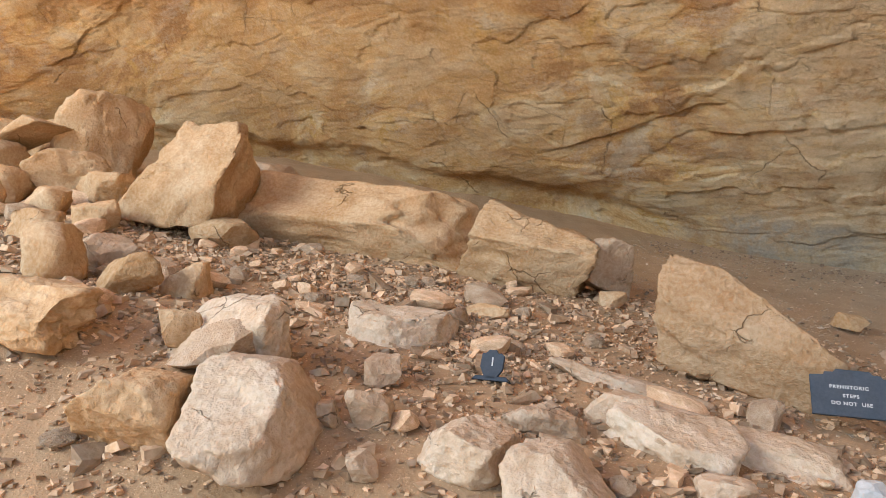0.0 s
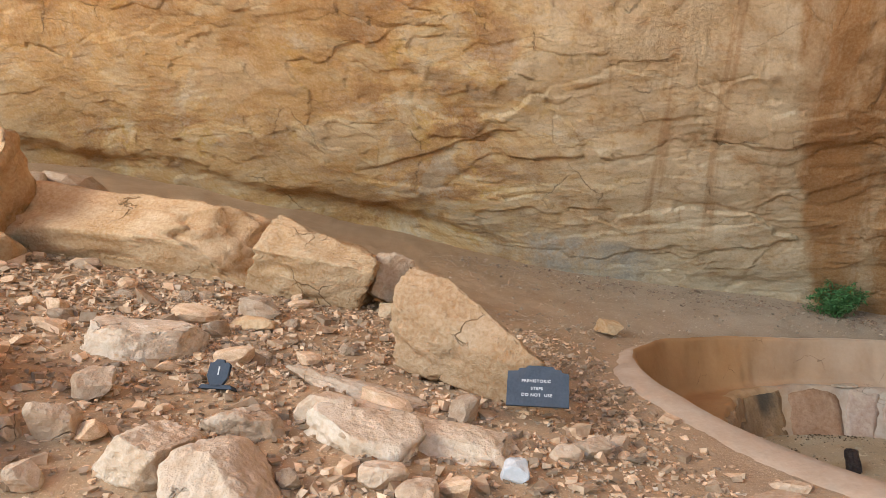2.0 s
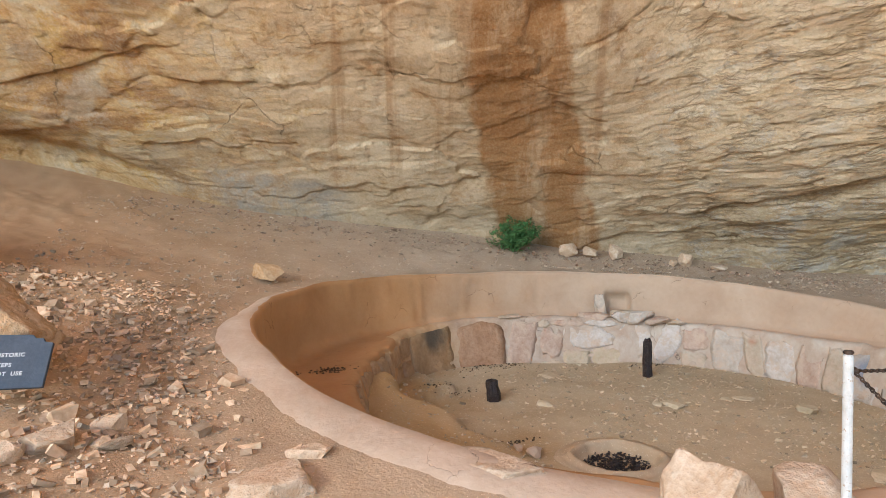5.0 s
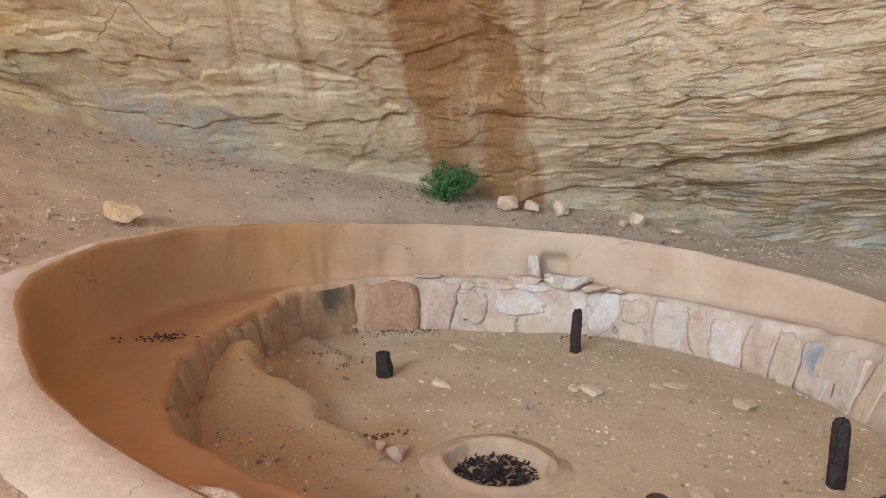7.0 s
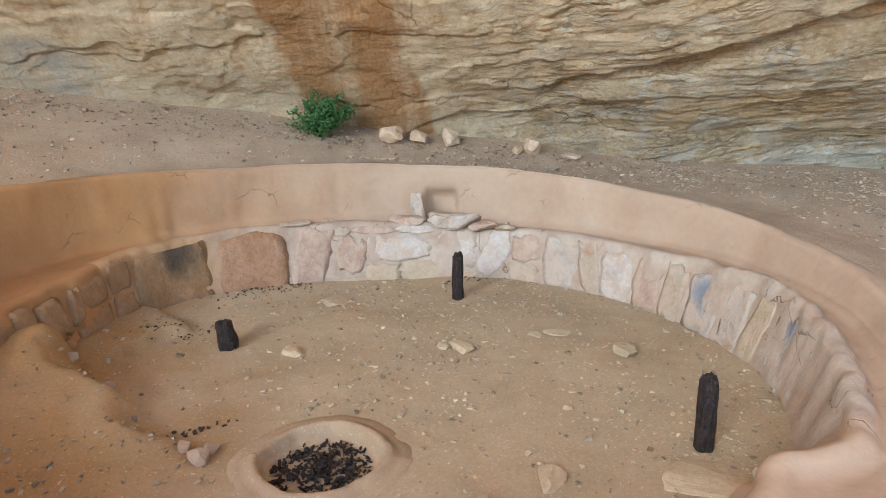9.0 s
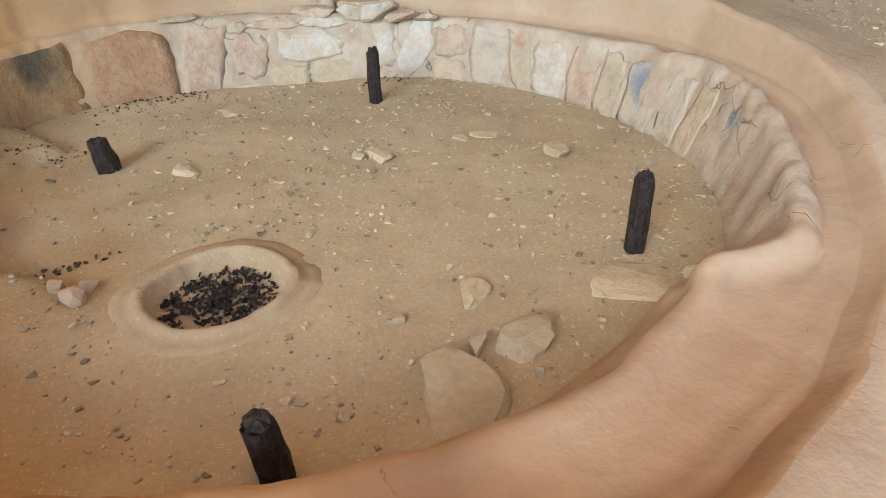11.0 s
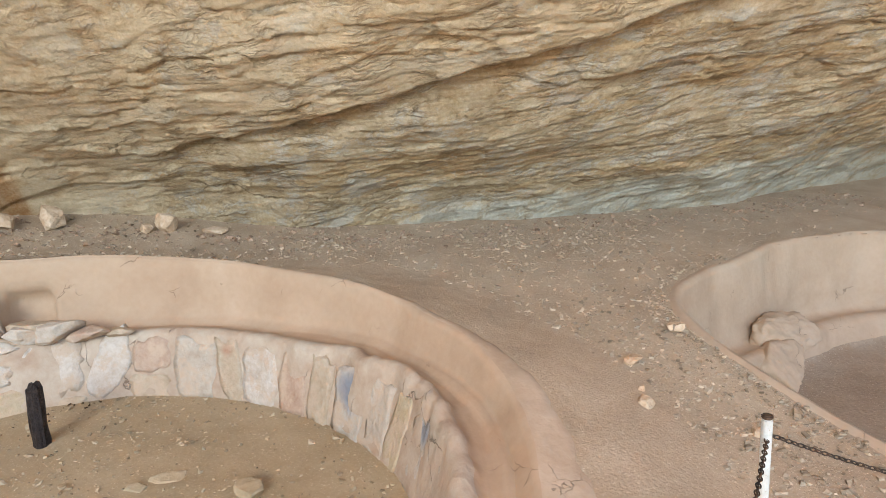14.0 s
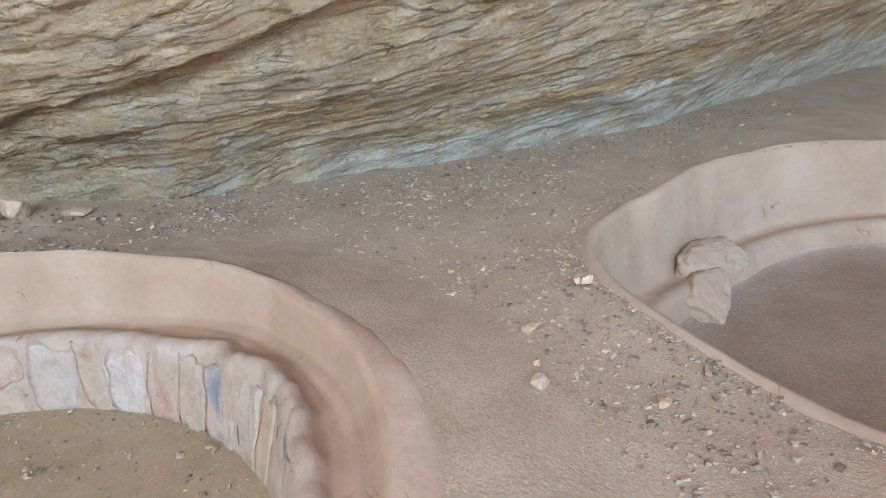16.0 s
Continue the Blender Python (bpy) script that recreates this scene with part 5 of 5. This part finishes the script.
while ang < 200:
    w = rnd.uniform(4.0, 8.5)
    cut = rnd.uniform(0.35, 0.6)
    for lo, hi in ((-0.05, cut - 0.02), (cut + 0.02, 0.93)):
        lining_slab(ang + 0.3, ang + w - 0.3, lo, hi + rnd.uniform(-0.04, 0.03), SLABS["orange"], int(ang * 10) + int(lo * 7), proud=rnd.uniform(0.008, 0.04), lean=rnd.uniform(-4, 4), round_off=0.15)
    ang += w


def bench_piece(name, a, r_out, size, turn, seed, mat, label, lift=0.0):
    x, y = PIT_C[0] + r_out * math.cos(radians(a)), PIT_C[1] + r_out * math.sin(radians(a))
    return rock(name, x, y, size, turn, seed, label, "stone", mat, 0.15, z=float(pit_bench_z(a)) + lift, sub=4)


bench_piece("upright_stone", 57.6, 2.40, (0.17, 0.09, 0.38), (0, 0, -25), 701, SLABS["grey"], "small grey stone standing upright on the bench")
bench_piece("niche_stone", 50, 2.33, (0.42, 0.22, 0.14), (0, 0, -40), 704, SLABS["tan"], "flat tan stone lying on the bench edge", 0.02)
bench_piece("niche_stone", 60, 2.30, (0.4, 0.18, 0.1), (0, 0, -30), 707, SLABS["pink"], "flat pinkish stone lying on the bench edge", 0.0)
for i, (a, r, sz, tn, k) in enumerate(((52, 2.28, (0.34, 0.24, 0.13), (0, 12, -35), "white"), (46.5, 2.3, (0.36, 0.26, 0.17), (5, -6, -50), "white"), (41, 2.34, (0.30, 0.22, 0.11), (0, -14, -55), "pink"), (36, 2.38, (0.24, 0.16, 0.07), (0, -6, -60), "tan"))):
    bench_piece("capstone", a, r, sz, tn, 720 + 3 * i, SLABS[k], "pale plastered capstone bedded in the bench edge", 0.0)
bench_piece("flat_disc_stone", 88, 2.2, (0.3, 0.16, 0.05), (0, 0, 0), 710, SLABS["tan"], "thin flat stone on the bench edge", 0.01)

# dark plant litter caught on the bench and along the slab foot
M_LITTER = earthy("dry_dark_litter", (0.05, 0.03, 0.015), (0.10, 0.06, 0.03), (0.18, 0.11, 0.06), 9, 50, 0.3, random=0.5, island=True)
lit = np.random.RandomState(6)
pts = []
for cx, cy, n, spread in ((4.42, 5.0, 90, 0.09), (6.35, 6.42, 60, 0.13), (6.75, 6.42, 40, 0.1), (5.75, 5.75, 40, 0.1), (8.45, 5.98, 25, 0.12), (5.72, 4.2, 25, 0.06)):
    q = lit.normal(0, spread, (n, 2)) * (1.4, 0.6) + (cx, cy)
    a, r = polar(PIT_C, q[:, 0], q[:, 1])
    z = np.where(r < pit_floor_r(a) + 0.02, floor_z(q[:, 0], q[:, 1]), pit_bench_z(a) + 0.004)
    pts.append(np.stack([q[:, 0], q[:, 1], z + 0.006], -1)[(r < pit_floor_r(a) - 0.01) | (r > pit_bench(a) + 0.03)])
pts = np.concatenate(pts)
pebbles("litter", pts, lit.uniform(0.008, 0.02, len(pts)), 9, M_LITTER, "dry dark plant litter blown into the pit")

# ---- charred post stumps ----


def stump(x, y, height, radius, lean, seed, label):
    n, m = 26, 16
    v = []
    for i in range(m + 1):
        t = i / m
        for j in range(n):
            a = 2 * math.pi * j / n
            rr = radius * (1.0 - 0.16 * t ** 2) * (1 + 0.05 * math.sin(5 * a + seed) + 0.035 * math.sin(9 * a + 3 * t)) * (1 + 0.16 * float(vnoise(math.cos(a) * 2, math.sin(a) * 2, t * 2.5, seed)) + 0.07 * float(vnoise(math.cos(a) * 6, math.sin(a) * 6, t * 5, seed)))
            z = height * t
            if i == m:
                rr *= 0.8
            if i == m:
                z += -0.012 + 0.014 * float(vnoise(math.cos(a) * 2.5, math.sin(a) * 2.5, 3, seed)) + lean[2] * math.cos(a - 0.6)
            v.append((rr * math.cos(a) + lean[0] * t * height, rr * math.sin(a) + lean[1] * t * height, z))
    v.append((lean[0] * height, lean[1] * height, height * 1.01))
    f = grid_faces(m + 1, n, True).tolist() + [(m * n + j, m * n + (j + 1) % n, len(v) - 1) for j in range(n)]
    ob = mesh_object("post_stump", v, f, M_CHAR, smooth_faces=False)
    ob.location = (x, y, float(floor_z(x, y)) - 0.03)
    return tagged(ob, label, "post stump", "charred roof posts")


stump(6.03, 5.3, 0.24, 0.064, (-0.08, 0.02, 0.0), 1, "short blackened wooden post stump in the clay floor")
stump(7.99, 5.52, 0.44, 0.05, (0.0, 0.0, 0.02), 2, "slender blackened wooden post stump with a pointed top")
stump(7.93, 2.84, 0.42, 0.047, (-0.02, 0.0, 0.015), 3, "tall blackened wooden post stump in the clay floor")
stump(6.07, 2.5, 0.29, 0.052, (-0.1, 0.0, 0.02), 4, "blackened wooden post stump near the pit edge")

# ---- sign and marker ----
M_SLATE = earthy("dark_slate_paint", (0.065, 0.078, 0.095), (0.085, 0.098, 0.118), (0.11, 0.125, 0.145), 6, 60, 0.15)
M_WHITE = earthy("white_paint", (0.6, 0.6, 0.57), (0.72, 0.72, 0.69), (0.8, 0.8, 0.77), 8, 60, 0.1)


def plate(outline, thick):
    """A flat board from its outline in the x-z plane, front at y = 0, with softened edges."""
    bm = bmesh.new()
    front = [bm.verts.new((x, 0, z)) for x, z in outline]
    face = bm.faces.new(front)
    ext = bmesh.ops.extrude_face_region(bm, geom=[face])
    bmesh.ops.translate(bm, vec=(0, thick, 0), verts=[g for g in ext["geom"] if isinstance(g, bmesh.types.BMVert)])
    bmesh.ops.recalc_face_normals(bm, faces=bm.faces)
    bmesh.ops.bevel(bm, geom=list(bm.edges), offset=0.002, segments=1, affect="EDGES")
    return bm


def lettering(text, size, mat, parent, x, z):
    cu = bpy.data.curves.new("lettering", "FONT")
    cu.body = text
    cu.size = size
    cu.align_x = "CENTER"
    cu.extrude = 0.0008
    cu.offset = 0.0007
    cu.space_character = 1.15
    tmp = new("lettering_source", cu)
    me = bpy.data.meshes.new_from_object(tmp.evaluated_get(bpy.context.evaluated_depsgraph_get()))
    bpy.data.objects.remove(tmp)
    me.materials.append(mat)
    ob = new("lettering", me)
    ob.parent = parent
    ob.matrix_basis = pose(x, -0.0015, z, 90, 0, 0)
    return tagged(ob, "white lettering")


sign = new("sign")
W = 0.185
part("board", plate([(-W, 0), (W, 0), (W, 0.215), (0.145, 0.222), (0.14, 0.238), (0.105, 0.24), (0.09, 0.258), (-0.06, 0.262), (-0.075, 0.245), (-0.115, 0.243), (-0.12, 0.225), (-W, 0.222)], 0.018), M_SLATE, sign)
lettering("PREHISTORIC", 0.026, M_WHITE, sign, -0.01, 0.15)
lettering("STEPS", 0.026, M_WHITE, sign, -0.005, 0.102)
lettering("DO NOT  USE", 0.026, M_WHITE, sign, -0.005, 0.06)
sign.matrix_basis = pose(2.68, 3.05, 0.375, -33, 0, -12) @ Matrix.Scale(0.95, 4)
tagged(sign, "dark slate-grey sign with white lettering, leaning against the tilted slab", "sign")

marker = new("trail_marker")
part("plate", plate([(-0.03, 0), (0.03, 0), (0.062, 0.05), (0.065, 0.12), (0.05, 0.135), (0.03, 0.132), (0.022, 0.15), (-0.02, 0.15), (-0.03, 0.135), (-0.055, 0.13), (-0.06, 0.06)], 0.022), M_SLATE, marker)
part("foot", plate([(-0.1, -0.01), (0.1, -0.01), (0.085, 0.012), (-0.08, 0.012)], 0.07), M_SLATE, marker)
lettering("1", 0.065, M_WHITE, marker, 0.005, 0.065)
marker.matrix_basis = pose(0.92, 2.93, float(ground_relief(0.92, 2.93)) + 0.03, -20, 0, -10)
tagged(marker, "small dark trail marker with the white number one, standing in gravel", "marker")

# ---- the bush ----
M_LEAF = earthy("green_leaf", (0.045, 0.12, 0.035), (0.085, 0.205, 0.06), (0.16, 0.31, 0.105), 14, 60, 0.1, random=0.5, island=True)
M_TWIG = earthy("green_stem", (0.06, 0.08, 0.03), (0.09, 0.11, 0.045), (0.13, 0.13, 0.06), 20, 60, 0.1)


def bush(x, y):
    root = new("bush")
    root.location = (x, y, float(ground_relief(x, y)) - 0.02)
    r = np.random.RandomState(8)
    stems = bpy.data.curves.new("stem", "CURVE")
    stems.dimensions = "3D"
    stems.bevel_depth = 0.004
    leaves_v, leaves_f = [], []
    for i in range(46):
        a = r.uniform(0, 6.28)
        reach = r.uniform(0.1, 0.4)
        top = r.uniform(0.16, 0.5) * (1.1 - 0.9 * reach)
        sp = stems.splines.new("POLY")
        sp.points.add(5)
        for k in range(6):
            t = k / 5
            px, py, pz = reach * t * math.cos(a) + 0.02 * math.sin(k * 2 + i), 0.8 * reach * t * math.sin(a), top * (1 - (1 - t) ** 1.8)
            sp.points[k].co = (px, py, pz, 1)
        for k in range(64):
            t = r.uniform(0.3, 1.05)
            c = np.array([reach * t * math.cos(a), 0.8 * reach * t * math.sin(a), top * (1 - (1 - min(t, 1)) ** 1.8)]) + r.normal(0, 0.032, 3)
            l, w = r.uniform(0.014, 0.034), r.uniform(0.008, 0.016)
            e = np.array(Euler((r.uniform(-1, 1), r.uniform(-1, 1), r.uniform(0, 6.28))).to_matrix())
            b = len(leaves_v)
            for q in ((-l, 0, 0), (0, -w, 0.004), (l, 0, -0.004), (0, w, 0.004)):
                leaves_v.append(c + e @ np.array(q))
            leaves_f += [(b, b + 1, b + 2), (b, b + 2, b + 3)]
    tmp = new("stems_source", stems)
    me = bpy.data.meshes.new_from_object(tmp.evaluated_get(bpy.context.evaluated_depsgraph_get()))
    bpy.data.objects.remove(tmp)
    me.materials.append(M_TWIG)
    st = new("stem", me)
    st.parent = root
    mesh_object("foliage", leaves_v, leaves_f, M_LEAF, root, smooth_faces=False)
    return tagged(root, "leafy green bush growing at the foot of the cliff", "bush")


bush(7.45, 7.68)

# ---- chain fence between the path and the pits ----
M_POST = earthy("chipped_white_post", (0.55, 0.50, 0.42), (0.72, 0.70, 0.64), (0.8, 0.78, 0.73), 12, 50, 0.3, (0.35, 0.25, 0.17))
M_IRON = Nodes("rusty_dark_iron", 0.6, 0.4)
M_IRON.colour(M_IRON.ramp(M_IRON.noise(M_IRON.coords("Object"), 40), (0.35, (0.035, 0.027, 0.022)), (0.65, (0.11, 0.065, 0.04))))
M_IRON.b.inputs["Metallic"].default_value = 0.6
M_IRON = M_IRON.mat


def cylinder(r0, r1, z0, z1, seg=20):
    bm = bmesh.new()
    bmesh.ops.create_cone(bm, cap_ends=True, segments=seg, radius1=r0, radius2=r1, depth=z1 - z0, matrix=Matrix.Translation((0, 0, (z0 + z1) / 2)))
    bmesh.ops.bevel(bm, geom=[e for e in bm.edges if abs(e.verts[0].co.z - e.verts[1].co.z) < 1e-5], offset=min(r0, r1) * 0.2, segments=2, affect="EDGES")
    return bm


def fence_post(x, y, top):
    root = new("fence_post")
    gz = float(ground_relief(x, y)) - 0.03
    root.location = (x, y, gz)
    h = top - gz
    part("shaft", cylinder(0.012, 0.012, 0, h - 0.006), M_POST, root)
    part("cap", cylinder(0.0126, 0.0123, h - 0.0055, h + 0.004), M_IRON, root, "dark rusty cap")
    bm = bmesh.new()
    bmesh.ops.create_uvsphere(bm, u_segments=10, v_segments=6, radius=0.011, matrix=Matrix.Translation((0.02, 0, h - 0.05)))
    part("ring_bolt", bm, M_IRON, root)
    return tagged(root, "thin white-painted post with a dark cap, holding a chain", "fence post", "chain posts")


def link_mesh():
    bm = bmesh.new()
    n, m, R, r = 10, 5, 0.006, 0.0018
    vs = []
    for i in range(n):
        a = 2 * math.pi * i / n
        cx, cy = R * 1.6 * math.cos(a), R * 0.8 * math.sin(a)
        dx, dy = math.cos(a), math.sin(a)
        vs.append([bm.verts.new((cx + r * math.cos(2 * math.pi * j / m) * dx, cy + r * math.cos(2 * math.pi * j / m) * dy, r * math.sin(2 * math.pi * j / m))) for j in range(m)])
    for i in range(n):
        for j in range(m):
            bm.faces.new((vs[i][j], vs[(i + 1) % n][j], vs[(i + 1) % n][(j + 1) % m], vs[i][(j + 1) % m]))
    me = bpy.data.meshes.new("chain_link")
    bm.to_mesh(me)
    bm.free()
    return me


LINK = link_mesh()
LV = np.array([v.co[:] for v in LINK.vertices])
LF = np.array([p.vertices[:] for p in LINK.polygons])


def chain(a, b, sag):
    a, b = Vector(a), Vector(b)
    n = max(4, int((b - a).length / 0.0142))
    V, F = [], []
    for i in range(n):
        def at(t):
            return a.lerp(b, t) - Vector((0, 0, sag * 4 * t * (1 - t)))
        p, q = at(i / n), at((i + 1) / n)
        m = Matrix.Translation((p + q) / 2) @ (q - p).to_track_quat("X", "Z").to_matrix().to_4x4() @ pose(0, 0, 0, 90 * (i % 2) + 20)
        M = np.array(m)
        V.append(LV @ M[:3, :3].T + M[:3, 3])
        F.append(LF + i * len(LV))
    return tagged(mesh_object("chain", np.concatenate(V), np.concatenate(F), M_IRON), "dark rusty chain hung between white posts", "chain")


POSTS = [(4.1, -0.35, 0.55), (5.05, 1.08, 0.715), (8.12, 1.42, 0.58), (8.9, 0.45, 0.3)]
for x, y, z in POSTS:
    fence_post(x, y, z)
for (x0, y0, z0), (x1, y1, z1) in zip(POSTS, POSTS[1:]):
    chain((x0 + 0.02, y0, z0 - 0.05), (x1 + 0.02, y1, z1 - 0.05), 0.06 if x0 > 8 else 0.05)
